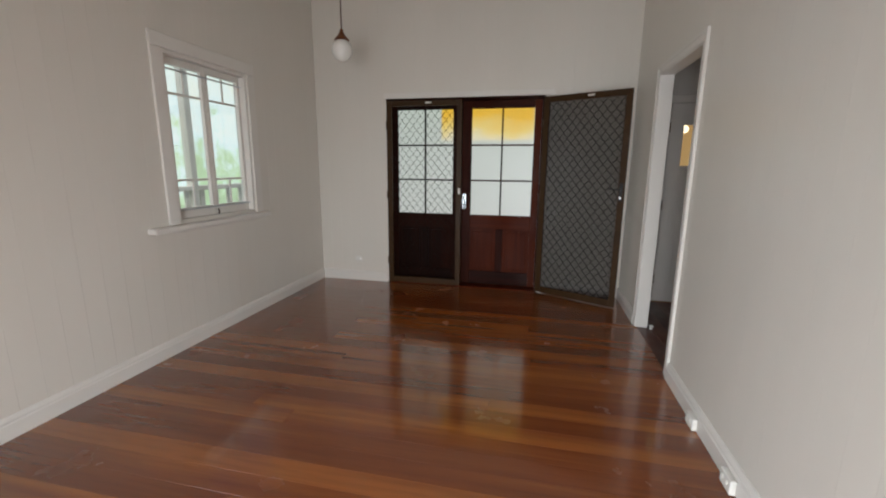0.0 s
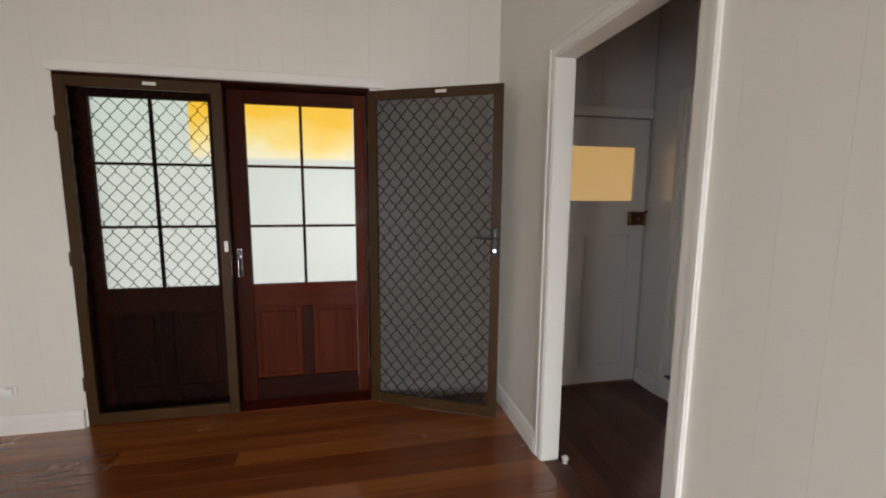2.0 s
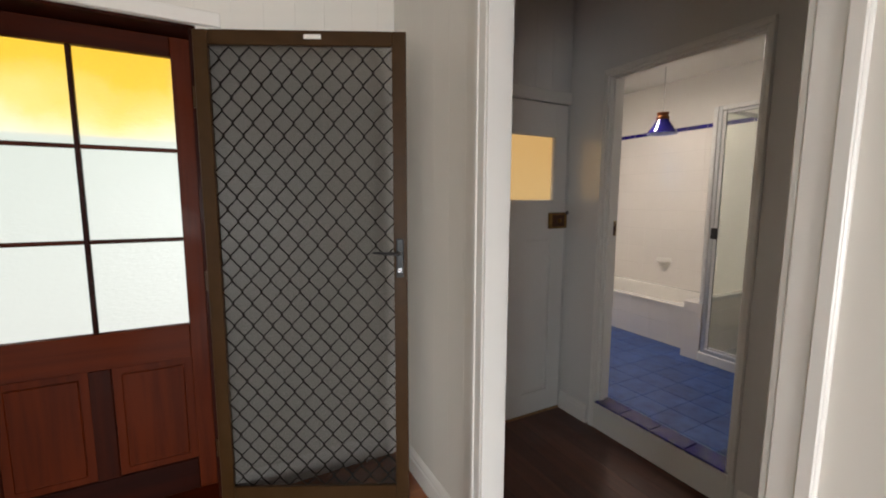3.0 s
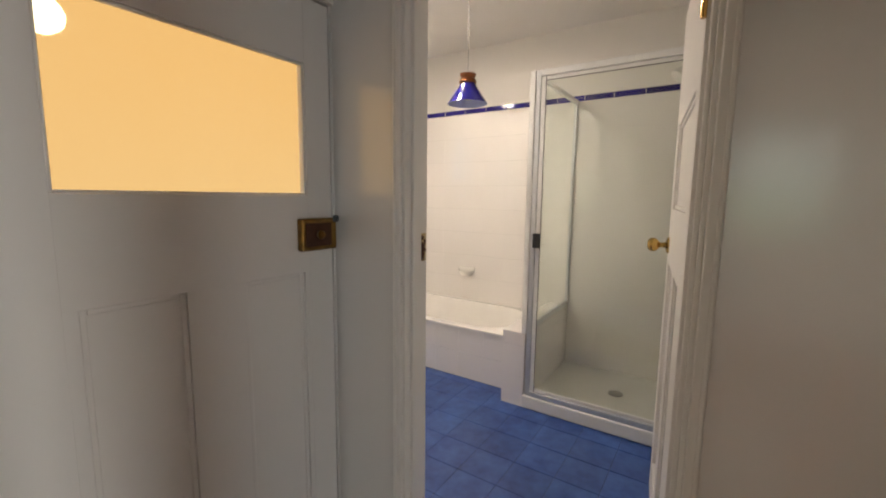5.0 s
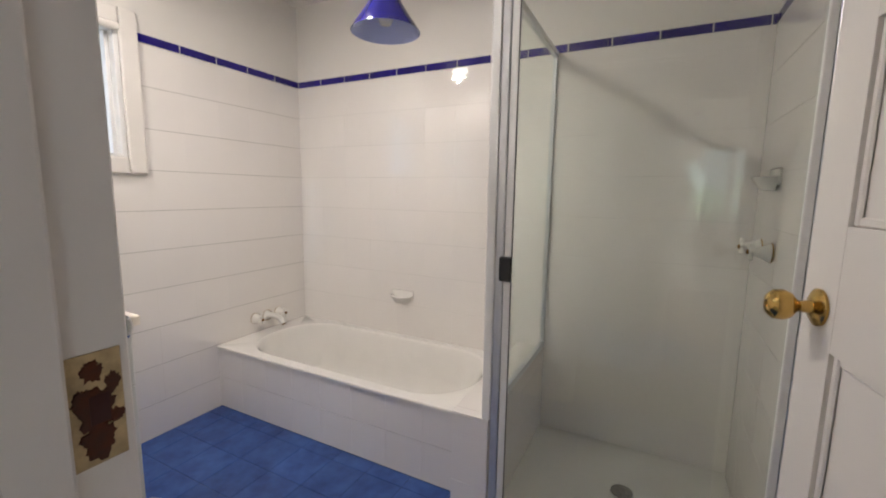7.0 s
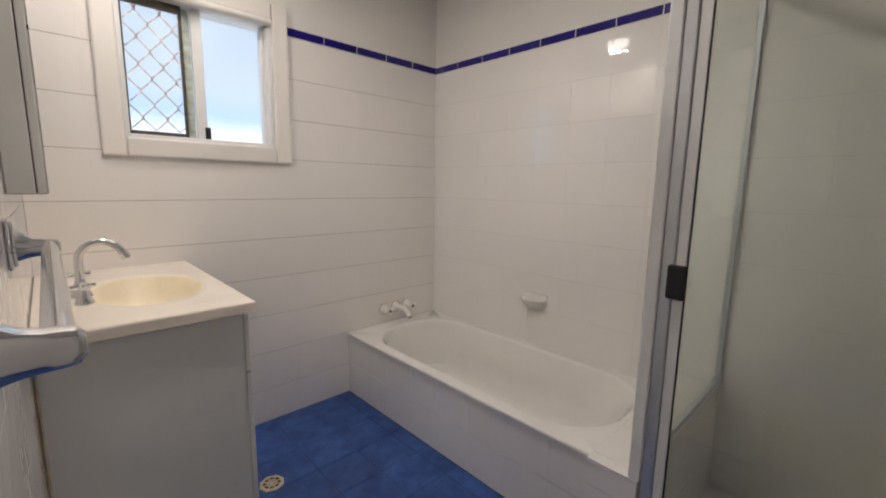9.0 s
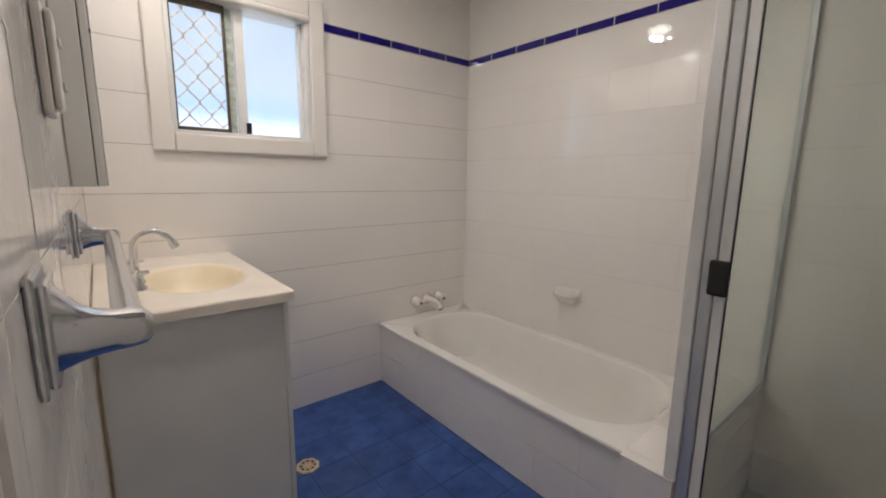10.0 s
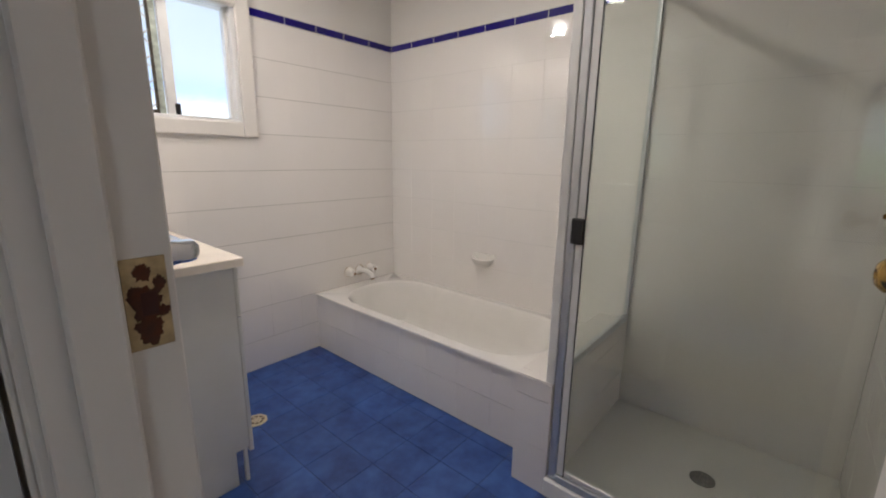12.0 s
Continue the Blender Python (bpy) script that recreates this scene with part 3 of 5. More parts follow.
# ---------------------------------------------------------------- front doors
def door_leaf(name, x0, x1, label, mirror, upright, across):
    """Timber door leaf: stiles, rails, a 2 x 3 glazed upper part, two sunk panels below."""
    w = x1 - x0
    d = thing(name, (x0, 4.965, 0.012), label, "door", "front double doors")
    T, H = 0.042, 2.205
    sl, sr = (0.085, 0.108) if mirror else (0.110, 0.078)
    part("stile", box(0, sl, 0, T, 0, H, 0.003), upright, d)
    part("stile", box(w - sr, w, 0, T, 0, H, 0.003), upright, d)
    for z0, z1 in ((0, 0.165), (0.70, 0.868), (2.116, H)):
        part("rail", box(sl + 0.0005, w - sr - 0.0005, 0.001, T - 0.001, z0, z1, 0.003), across, d)
    mx = (sl + w - sr) / 2
    part("mullion", box(mx - 0.042, mx + 0.042, 0.002, T - 0.002, 0.1655, 0.6995, 0.003), upright, d)
    for a, b in ((sl, mx - 0.042), (mx + 0.042, w - sr)):
        p = box(a + 0.0005, b - 0.0005, 0.014, 0.026, 0.1655, 0.6995)
        box(a + 0.035, b - 0.035, 0.008, 0.0139, 0.20, 0.665, 0.006, p)
        part("panel", p, upright, d, "sunk timber panel with worn varnish")
    cols = [(sl, mx), (mx, w - sr)]
    rows = [(0.868, 1.285), (1.285, 1.70), (1.70, 2.116)]
    part("glazing_bar", box(mx - 0.009, mx + 0.009, 0.006, T - 0.006, 0.8685, 2.1155, 0.003), upright, d)
    for z in (1.285, 1.70):
        for a, b in cols:
            part("glazing_bar", box(a + 0.0005 + (0.009 if a == mx else 0), b - 0.0005 - (0.009 if b == mx else 0), 0.007, T - 0.007, z - 0.009, z + 0.009, 0.003), across, d)
    for z0, z1 in rows:
        for a, b in cols:
            g = part("pane", box(a + 0.002, b - 0.002, 0.026, 0.031, z0 + 0.002, z1 - 0.002), M_OBSC, d, "patterned obscure glass pane")
            g.visible_shadow = False
    return d


leaf_l = door_leaf("front_door", -1.262, -0.372, "stained timber front door darkened for the screen's shade, with six obscure panes, closed behind screen", True, M_TIMBERSHADE, M_TIMBERSHADE)
leaf_r = door_leaf("front_door", -0.368, 0.544, "reddish stained timber front door with six obscure panes, closed", False, M_TIMBER, M_TIMBERX)
plate = part("lock_plate", box(0.022, 0.052, -0.006, -0.0005, 0.93, 1.13, 0.004), M_STEEL, leaf_r, "worn chrome lock plate")
part("lever", tube([(0.037, -0.006, 1.07), (0.037, -0.045, 1.07), (0.030, -0.052, 1.07), (-0.035, -0.052, 1.065)], [0.008, 0.008, 0.009, 0.006], 10), M_STEEL, leaf_r, "chrome lever handle", True)
part("key_cylinder", rod((0.037, -0.014, 0.975), (0.037, 0, 0.975), 0.012), M_STEEL, leaf_r)

frame_bm = bmesh.new()
box(DOOR[0] - 0.002, DOOR[0] + 0.012, FY - 0.006, FY + 0.195, 0, DOOR[3] - 0.014, 0.002, frame_bm)
box(DOOR[1] - 0.027, DOOR[1] + 0.004, FY + 0.002, FY + 0.195, 0, DOOR[3] - 0.014, 0.002, frame_bm)
box(DOOR[0] - 0.002, DOOR[1] + 0.004, FY - 0.006, FY + 0.195, DOOR[3] - 0.0138, DOOR[3], 0.002, frame_bm)
box(DOOR[0] + 0.0125, DOOR[0] + 0.035, 5.012, 5.030, 0, DOOR[3] - 0.0142, 0.002, frame_bm)
box(DOOR[1] - 0.052, DOOR[1] - 0.0275, 5.012, 5.030, 0, DOOR[3] - 0.0142, 0.002, frame_bm)
box(DOOR[0] + 0.0355, DOOR[1] - 0.0525, 5.012, 5.030, DOOR[3] - 0.045, DOOR[3] - 0.0142, 0.002, frame_bm)
box(-0.390, -0.350, 5.0085, 5.022, 0.012, DOOR[3] - 0.0455, 0.002, frame_bm)
structure("trim_front_door_frame", frame_bm, M_TIMBER, "dark stained timber door frame")
structure("trim_front_door_head", box(DOOR[0] - 0.02, DOOR[1] + 0.10, FY - 0.030, FY - 0.008, DOOR[3] + 0.001, DOOR[3] + 0.062, 0.004), M_TRIM, "white painted head board above the front doors")
structure("trim_front_threshold", box(DOOR[0] + 0.013, DOOR[1] - 0.023, FY - 0.015, FY + 0.19, -0.02, 0.011, 0.004), M_TIMBERX, "worn dark timber door sill")


def screen_leaf(at, rz, label, handle, bar):
    """Bronze aluminium security screen: frame, diamond grille, insect mesh, lock."""
    d = thing("security_screen_door", at, label, "screen door", "front security screens", rz)
    W, H, F, T = 0.915, 2.200, 0.062, 0.024
    part("stile", box(0, F, -T, 0, 0.0, H, 0.003), M_BRONZE, d)
    part("stile", box(W - F, W, -T, 0, 0.0, H, 0.003), M_BRONZE, d)
    part("rail", box(F + 0.0005, W - F - 0.0005, -T + 0.001, -0.001, 0, F + 0.012, 0.003), M_BRONZE, d)
    part("rail", box(F + 0.0005, W - F - 0.0005, -T + 0.001, -0.001, H - F, H, 0.003), M_BRONZE, d)
    diamond_grille(F, W - F, F + 0.012, H - F, 0.0885, 0.1085, -0.017, 0.0022, M_GRILLE, "diamond_grille", d, "pressed bronze diamond grille", 0.0055, bar)
    if handle:
        part("insect_mesh", box(F, W - F, -0.0078, -0.0072, F + 0.012, H - F), M_FLY, d, "fine grey insect mesh")
    for z in (0.28, 1.1, 1.92):
        part("hinge", rod((-0.008, -0.012, z - 0.045), (-0.008, -0.012, z + 0.045), 0.007), M_BRONZE, d)
    part("label_sticker", box(W * 0.52, W * 0.60, -T - 0.0012, -T - 0.0002, H - F * 0.58, H - F * 0.28), M_PLAST, d, "small white maker sticker")
    if handle:
        part("lock_case", box(W - 0.050, W - 0.016, -T - 0.012, -T - 0.0002, 1.12, 1.30, 0.004), M_BLACK, d)
        part("lever", tube([(W - 0.034, -T - 0.010, 1.235), (W - 0.034, -T - 0.05, 1.235), (W - 0.048, -T - 0.056, 1.235), (W - 0.150, -T - 0.052, 1.240)], [0.008, 0.008, 0.009, 0.006], 10), M_BLACK, d, "black lever handle", True)
        part("key_cylinder", rod((W - 0.033, -T - 0.020, 1.155), (W - 0.033, -T - 0.01, 1.155), 0.011), M_STEEL, d)
    return d


scr_l = screen_leaf((-1.262, FY - 0.002, 0.012), 0, "bronze diamond grille screen door, closed in front of the dark door", False, 0.0016)
part("strike_tab", box(0.880, 0.904, -0.030, -0.0245, 1.13, 1.20, 0.003), M_PLAST, scr_l, "small white strike tab")
scr_r = screen_leaf((0.572, FY - 0.012, 0.012), -26.5, "bronze diamond grille screen door, swung open into the room", True, 0.0025)

# ---------------------------------------------------------------- side window of the living room
win = tagged(new("window_1"), "white timber casement window, closed, two sashes with glazing bars", "window", "", "structure")
win.location = (LX, 0, 0)
y0, y1, z0, z1 = SIDEW
part("window_frame", (lambda bm: [box(-0.11, 0.012, y0, y0 + 0.028, z0, z1 - 0.03, 0.003, bm), box(-0.11, 0.012, y1 - 0.028, y1, z0, z1 - 0.03, 0.003, bm), box(-0.11, 0.012, y0, y1, z1 - 0.0295, z1, 0.003, bm)] and bm)(bmesh.new()), M_TRIM, win)
for o0, o1 in ((y0 - 0.10, y0 - 0.0005), (y1 + 0.0005, y1 + 0.10)):
    part("casing", box(0.009, 0.030, o0, o1, z0 - 0.03, z1, 0.004), M_TRIM, win)
part("casing", box(0.009, 0.032, y0 - 0.10, y1 + 0.10, z1 + 0.0005, z1 + 0.10, 0.004), M_TRIM, win)
part("window_sill", box(-0.10, 0.085, y0 - 0.28, y1 + 0.150, z0 - 0.072, z0 - 0.031, 0.010, None, 3), M_TRIM, win, "moulded white timber sill")
part("apron", box(0.009, 0.026, y0 - 0.07, y1 + 0.06, z0 - 0.092, z0 - 0.073, 0.004), M_TRIM, win)
ym = (y0 + y1) / 2
for a, b in ((y0 + 0.029, ym - 0.001), (ym + 0.001, y1 - 0.029)):
    s = part("sash", (lambda bm: [box(-0.075, -0.040, a, a + 0.034, z0 - 0.028, z1 - 0.032, 0.003, bm), box(-0.075, -0.040, b - 0.034, b, z0 - 0.028, z1 - 0.032, 0.003, bm), box(-0.0745, -0.0405, a + 0.0345, b - 0.0345, z0 - 0.028, z0 + 0.082, 0.003, bm), box(-0.0745, -0.0405, a + 0.0345, b - 0.0345, z1 - 0.085, z1 - 0.032, 0.003, bm)] and bm)(bmesh.new()), M_TRIM, win)
    part("glazing_bar", box(-0.066, -0.050, a + 0.045, b - 0.045, 1.985, 2.003, 0.002), M_TRIM, s)
    part("glazing_bar", box(-0.066, -0.050, a + 0.045, b - 0.045, 1.325, 1.343, 0.002), M_TRIM, s)
    c = (a + b) / 2
    for q0, q1 in ((2.0035, z1 - 0.0855), (z0 + 0.0825, 1.3245)):
        part("glazing_bar", box(-0.065, -0.051, c - 0.007, c + 0.007, q0, q1, 0.002), M_TRIM, s)
    g = part("pane", box(-0.060, -0.056, a + 0.044, b - 0.044, z0 + 0.082, z1 - 0.085), M_PANE, s)
    g.visible_shadow = False
for z in (2.165, 1.100):
    part("security_rod", rod((-0.030, y0 + 0.03, z), (-0.030, y1 - 0.03, z), 0.007), M_DULL, win)
part("sash_stay", tube([(-0.03, ym + 0.01, z0 - 0.02), (-0.025, ym + 0.012, z0 + 0.03), (-0.03, ym + 0.01, z0 + 0.05)], 0.006, 8), M_BRONZE, win, "", True)

# Verandah posts and balustrade outside the side window.
rail = thing("verandah_balustrade", (-3.9, 3.2, -0.6), "white verandah balustrade with slats outside the window", "balustrade")
part("handrail", box(-0.04, 0.04, -2.6, 2.9, 1.72, 1.78, 0.005), M_TRIM, rail)
part("bottom_rail", box(-0.03, 0.03, -2.6, 2.9, 0.85, 0.90, 0.005), M_TRIM, rail)
for k in range(22):
    part("slat", box(-0.012, 0.012, -2.5 + k * 0.25, -2.42 + k * 0.25, 0.9005, 1.7195, 0.003), M_TRIM, rail)
part("verandah_floor", box(-0.3, 1.5, -2.7, 3.0, 0.30, 0.42), M_HFLOOR, rail)
for yy in (-1.2, 1.4):
    part("post", box(-0.05, 0.05, yy - 0.05, yy + 0.05, 0.0, 3.4, 0.008), M_TRIM, rail)

# ---------------------------------------------------------------- living room fittings
lamp = thing("pendant_lamp", (-1.247, 3.643, 0), "opal glass globe pendant with aged copper gallery, unlit", "pendant lamp")
R, GZ = 0.092, 2.478
part("globe", lathe([(R * math.sin(a), GZ - R * 1.04 * math.cos(a)) for a in [math.pi * k / 18 for k in range(0, 17)]], 28), M_GLOBE, lamp, "opal glass globe", True)
part("gallery", lathe([(0.016, GZ + 0.172), (0.018, GZ + 0.15), (0.034, GZ + 0.125), (0.044, GZ + 0.112), (0.062, GZ + 0.095), (0.066, GZ + 0.083), (0.050, GZ + 0.080)], 24), M_COPPER, lamp, "aged copper gallery", True)
part("rod", rod((0, 0, GZ + 0.17), (0, 0, CEIL - 0.03), 0.006), M_BCORD, lamp)
part("ceiling_rose", lathe([(0.006, CEIL - 0.045), (0.03, CEIL - 0.035), (0.05, CEIL - 0.012), (0.052, CEIL - 0.0005), (0, CEIL - 0.0005)], 24), M_COPPER, lamp, "", True)


def phone_socket(at, rz, label):
    d = thing("wall_socket", at, label, "socket", "", rz)
    part("plate", box(-0.042, 0.042, -0.012, 0, -0.030, 0.030, 0.004, None, 2), M_CERAM, d)
    part("cover", box(-0.008, 0.034, -0.036, -0.0122, -0.020, 0.024, 0.005, None, 2), M_CERAM, d)
    return d


phone_socket((-1.678, FY - 0.0113, 0.285), 0, "small white plastic socket on the front wall")


def skirting_socket(y, label):
    d = thing("floor_outlet", (RX - 0.033, y, 0.0), label, "outlet", "skirting outlets")
    part("body", box(-0.030, -0.0005, -0.055, 0.055, 0.002, 0.075, 0.008, None, 2), M_PLAST, d)
    for k in (-0.022, 0.022):
        part("switch", box(-0.036, -0.0302, k - 0.008, k + 0.008, 0.035, 0.060, 0.002), M_PLAST, d)
    return d


skirting_socket(2.34, "cream plastic outlet fixed to the skirting board")
skirting_socket(1.86, "cream plastic outlet fixed to the skirting board")

stopper = thing("door_stop", (HX0 + 0.03, HALLO[1] - 0.05, 0.0), "small white knob door stop on the hall floor", "door stop")
part("knob", lathe([(0, 0), (0.014, 0), (0.011, 0.012), (0.018, 0.022), (0.020, 0.032), (0.012, 0.042), (0, 0.044)], 18), M_PLAST, stopper, "", True)


# ---------------------------------------------------------------- panelled painted doors
def panel_door(d, W, H, T, upper, lowers, z_low, material, glass=None):
    """Painted door: frame members, one upper panel or pane, two tall lower panels with mouldings.
    Local x runs from the hinge; the seen face is y = 0 and the leaf goes back to y = T."""
    ux0, ux1, uz0, uz1 = upper
    lz0, lz1 = z_low
    part("stile", box(0, ux0, 0, T, 0, H, 0.0006), material, d)
    part("stile", box(ux1, W, 0, T, 0, H, 0.0006), material, d)
    for a, b in ((0, lz0), (lz1, uz0), (uz1, H)):
        part("rail", box(ux0 + 0.0001, ux1 - 0.0001, 0.0003, T - 0.0003, a, b, 0.0005), material, d)
    (a0, a1), (b0, b1) = lowers
    for s0, s1 in ((ux0, a0), (a1, b0), (b1, ux1)):
        if s1 - s0 > 0.004:
            part("muntin", box(s0 + 0.0001, s1 - 0.0001, 0.0006, T - 0.0006, lz0 + 0.0001, lz1 - 0.0001, 0.0005), material, d)
    opens = [(a0, a1, lz0, lz1), (b0, b1, lz0, lz1)] + ([] if glass else [upper])
    for x0, x1, z0_, z1_ in opens:
        p = part("panel", box(x0 + 0.0005, x1 - 0.0005, 0.013, T - 0.013, z0_ + 0.0005, z1_ - 0.0005), material, d)
        bm = bmesh.new()
        m = 0.016
        box(x0 + 0.0006, x0 + m, 0.006, 0.0128, z0_ + 0.0006, z1_ - 0.0006, 0.003, bm)
        box(x1 - m, x1 - 0.0006, 0.006, 0.0128, z0_ + 0.0006, z1_ - 0.0006, 0.003, bm)
        box(x0 + m, x1 - m, 0.0062, 0.0126, z0_ + 0.0006, z0_ + m, 0.003, bm)
        box(x0 + m, x1 - m, 0.0062, 0.0126, z1_ - m, z1_ - 0.0006, 0.003, bm)
        part("moulding", bm, material, p)
    if glass:
        g = part("pane", box(ux0 + 0.001, ux1 - 0.001, T / 2 - 0.002, T / 2 + 0.003, uz0 + 0.001, uz1 - 0.001), glass, d, "amber lit obscure glass pane")
        g.visible_shadow = False
        bm = bmesh.new()
        box(ux0 + 0.0006, ux0 + 0.008, 0.004, T / 2 - 0.003, uz0, uz1, 0.002, bm)
        box(ux1 - 0.008, ux1 - 0.0006, 0.004, T / 2 - 0.003, uz0, uz1, 0.002, bm)
        box(ux0 + 0.008, ux1 - 0.008, 0.0042, T / 2 - 0.003, uz0 + 0.0005, uz0 + 0.008, 0.002, bm)
        box(ux0 + 0.008, ux1 - 0.008, 0.0042, T / 2 - 0.003, uz1 - 0.008, uz1 - 0.0005, 0.002, bm)
        part("glazing_bead", bm, material, g)


bm = bmesh.new()
box(AMBER[0], AMBER[0] + 0.03, 4.804, 4.822, 0.011, AMBER[3], 0, bm)
box(AMBER[1] - 0.03, AMBER[1], 4.804, 4.822, 0.011, AMBER[3], 0, bm)
box(AMBER[0] + 0.0305, AMBER[1] - 0.0305, 4.804, 4.822, AMBER[3] - 0.03, AMBER[3], 0, bm)
structure("trim_hall_door_stop", bm, M_TRIM, "cream painted door stop")
hall_door = thing("hall_door", (1.838, 4.764, 0.012), "cream painted panel door with amber lit glass, closed", "door")
panel_door(hall_door, 0.870, 2.095, 0.038, (0.122, 0.770, 1.468, 1.892), ((0.150, 0.375), (0.535, 0.752)), (0.150, 1.212), M_DOORW, M_OBSCH)
lock = part("rim_lock", box(0.722, 0.868, -0.030, -0.0005, 1.285, 1.392, 0.004), M_OLDBRASS, hall_door, "tarnished brass rim lock")
part("face_rim", (lambda bm: [box(0.728, 0.862, -0.034, -0.0305, z, z + 0.008, 0.002, bm) for z in (1.290, 1.379)] and bm)(bmesh.new()), M_OLDBRASS, lock)
part("face", box(0.734, 0.842, -0.0325, -0.0305, 1.2995, 1.3775, 0.0006), M_LOCKFACE, lock, "dark worn lock face")
part("turn_knob", lathe([(0, 0.052), (0.010, 0.050), (0.016, 0.042), (0.012, 0.032), (0.010, 0.0305)], 18, along((0.790, 0, 1.338), (0.790, -1, 1.338))), M_OLDBRASS, lock, "", True)
part("snib", box(0.846, 0.872, -0.040, -0.0305, 1.378, 1.402, 0.004), M_BLACK, lock)
for z in (0.25, 1.06, 1.86):
    part("hinge", rod((-0.006, -0.008, z - 0.05), (-0.006, -0.008, z + 0.05), 0.008), M_OLDBRASS, hall_door)
bm = bmesh.new()
box(AMBER[0] - 0.075, AMBER[0] - 0.0005, HY1 - 0.030, HY1 - 0.009, 0, AMBER[3] - 0.0005, 0.004, bm)
box(AMBER[0] - 0.075, HX1 - 0.012, HY1 - 0.030, HY1 - 0.009, AMBER[3], AMBER[3] + 0.072, 0.004, bm)
structure("trim_hall_door", bm, M_TRIM, "cream painted architrave of the glazed door")
structure("trim_hall_door_sill", box(AMBER[0], AMBER[1], HY1 - 0.02, HY1 + 0.1, -0.02, 0.010, 0.003), boards("bare_sill_timber", (0.20, 0.10, 0.04), (0.34, 0.18, 0.07), (0.44, 0.25, 0.10), 0.5, "x"), "pale bare timber door sill")

bath_door = thing("bathroom_door", (2.878, 3.672, BZ + 0.022), "white painted panel door with brass knob, standing open", "door", "", 7.7)
panel_door(bath_door, 0.812, 2.010, 0.036, (0.105, 0.702, 1.248, 1.570), ((0.106, 0.372), (0.470, 0.701)), (0.16, 1.030), M_DOORW)
for ob in bath_door.children_recursive:
    if ob.type == "MESH":
        ob.data.transform(Matrix.Diagonal((1, -1, 1, 1)))
        ob.data.flip_normals()
for side, lb in ((1, "polished brass door knob"), (-1, "polished brass door knob")):
    base = 0.0 if side > 0 else -0.036
    m = along((0.752, base, 1.098), (0.752, base + side, 1.098))
    k = part("knob", lathe([(0.034, 0.0005), (0.034, 0.005), (0.026, 0.010), (0.012, 0.014), (0.010, 0.030), (0.013, 0.036), (0.024, 0.044), (0.029, 0.056), (0.027, 0.070), (0.018, 0.079), (0.008, 0.081), (0.007, 0.078), (0, 0.078)], 26, m), M_BRASS, bath_door, lb, True)
for z in (0.22, 1.75):
    part("hinge", rod((0.0, 0.006, z - 0.045), (0.0, 0.006, z + 0.045), 0.007), M_BRASS, bath_door)
part("latch_plate", box(0.8122, 0.8142, -0.030, -0.006, 1.04, 1.15, 0.0006), M_OLDBRASS, bath_door)

strike = thing("strike_plate", (2.8225, BATHO[1] - 0.0125, 1.311), "rusted brass strike plate let into the door lining", "strike plate")
part("plate", box(-0.0195, 0.0195, -0.0016, 0, -0.048, 0.048, 0.0006), plain("faded_brass_plate", (0.52, 0.40, 0.22), 0.42, 0.5, 0.35, 60, 0.2), strike)
def rust_patch(bm, cx, cz, rx, rz, seed, height):
    """One flake of rust with a ragged rim, kept inside the plate."""
    ring = []
    for k in range(40):
        a = 2 * math.pi * k / 40
        f = 0.86 + 0.30 * noise.noise((math.cos(a) * 1.9, math.sin(a) * 1.9, seed)) + 0.34 * noise.noise((math.cos(a) * 6, math.sin(a) * 6, seed + 4.2))
        ring.append((max(-0.0188, min(0.0192, 1.05 * (cx + rx * f * math.cos(a)))), max(-0.0465, min(0.0465, cz + rz * f * math.sin(a)))))
    lo = [bm.verts.new((x, -0.0017, z)) for x, z in ring]
    hi = [bm.verts.new((cx + (x - cx) * 0.92, -0.0017 - height, cz + (z - cz) * 0.92)) for x, z in ring]
    mid = bm.verts.new((cx, -0.0018 - height, cz))
    for k in range(40):
        bm.faces.new((lo[k], lo[(k + 1) % 40], hi[(k + 1) % 40], hi[k]))
        bm.faces.new((hi[k], hi[(k + 1) % 40], mid))


bm = bmesh.new()
for k, (cx, cz, rx, rz) in enumerate(((-0.001, 0.000, 0.0165, 0.022), (-0.002, 0.033, 0.0085, 0.011), (-0.001, -0.026, 0.0125, 0.017), (0.011, 0.019, 0.0060, 0.010), (0.013, -0.010, 0.0060, 0.007), (-0.010, 0.010, 0.0085, 0.010))):
    rust_patch(bm, cx, cz, rx, rz, 1.7 + 2.3 * k, 0.0010 + 0.0001 * k)
bmesh.ops.recalc_face_normals(bm, faces=bm.faces[:])
part("rust_scale", bm, M_RUST, strike, "flaking brown rust")
# Dark block painted as the shade in the latch hole.
part("latch_hole", box(-0.006, 0.008, -0.0036, -0.0018, -0.012, 0.012), M_GAPSHADE, strike)

# ---------------------------------------------------------------- bathroom window
bw = tagged(new("window_2"), "white sliding window with obscure glass and a rusty security grille", "window", "", "structure")
x0, x1, z0, z1 = BATHW
bm = bmesh.new()
CW = 0.075
for a, b, c, d in ((x0 - CW, x0 + 0.004, z0 - CW, z1 + CW), (x1 - 0.004, x1 + CW, z0 - CW, z1 + CW)):
    box(a, b, BY1 - 0.030, BY1 - 0.007, c, d, 0.008, bm, 2)
box(x0 + 0.0045, x1 - 0.0045, BY1 - 0.030, BY1 - 0.007, z0 - CW, z0 + 0.004, 0.008, bm, 2)
box(x0 + 0.0045, x1 - 0.0045, BY1 - 0.030, BY1 - 0.007, z1 - 0.004, z1 + CW, 0.008, bm, 2)
part("casing", bm, M_TRIM, bw)
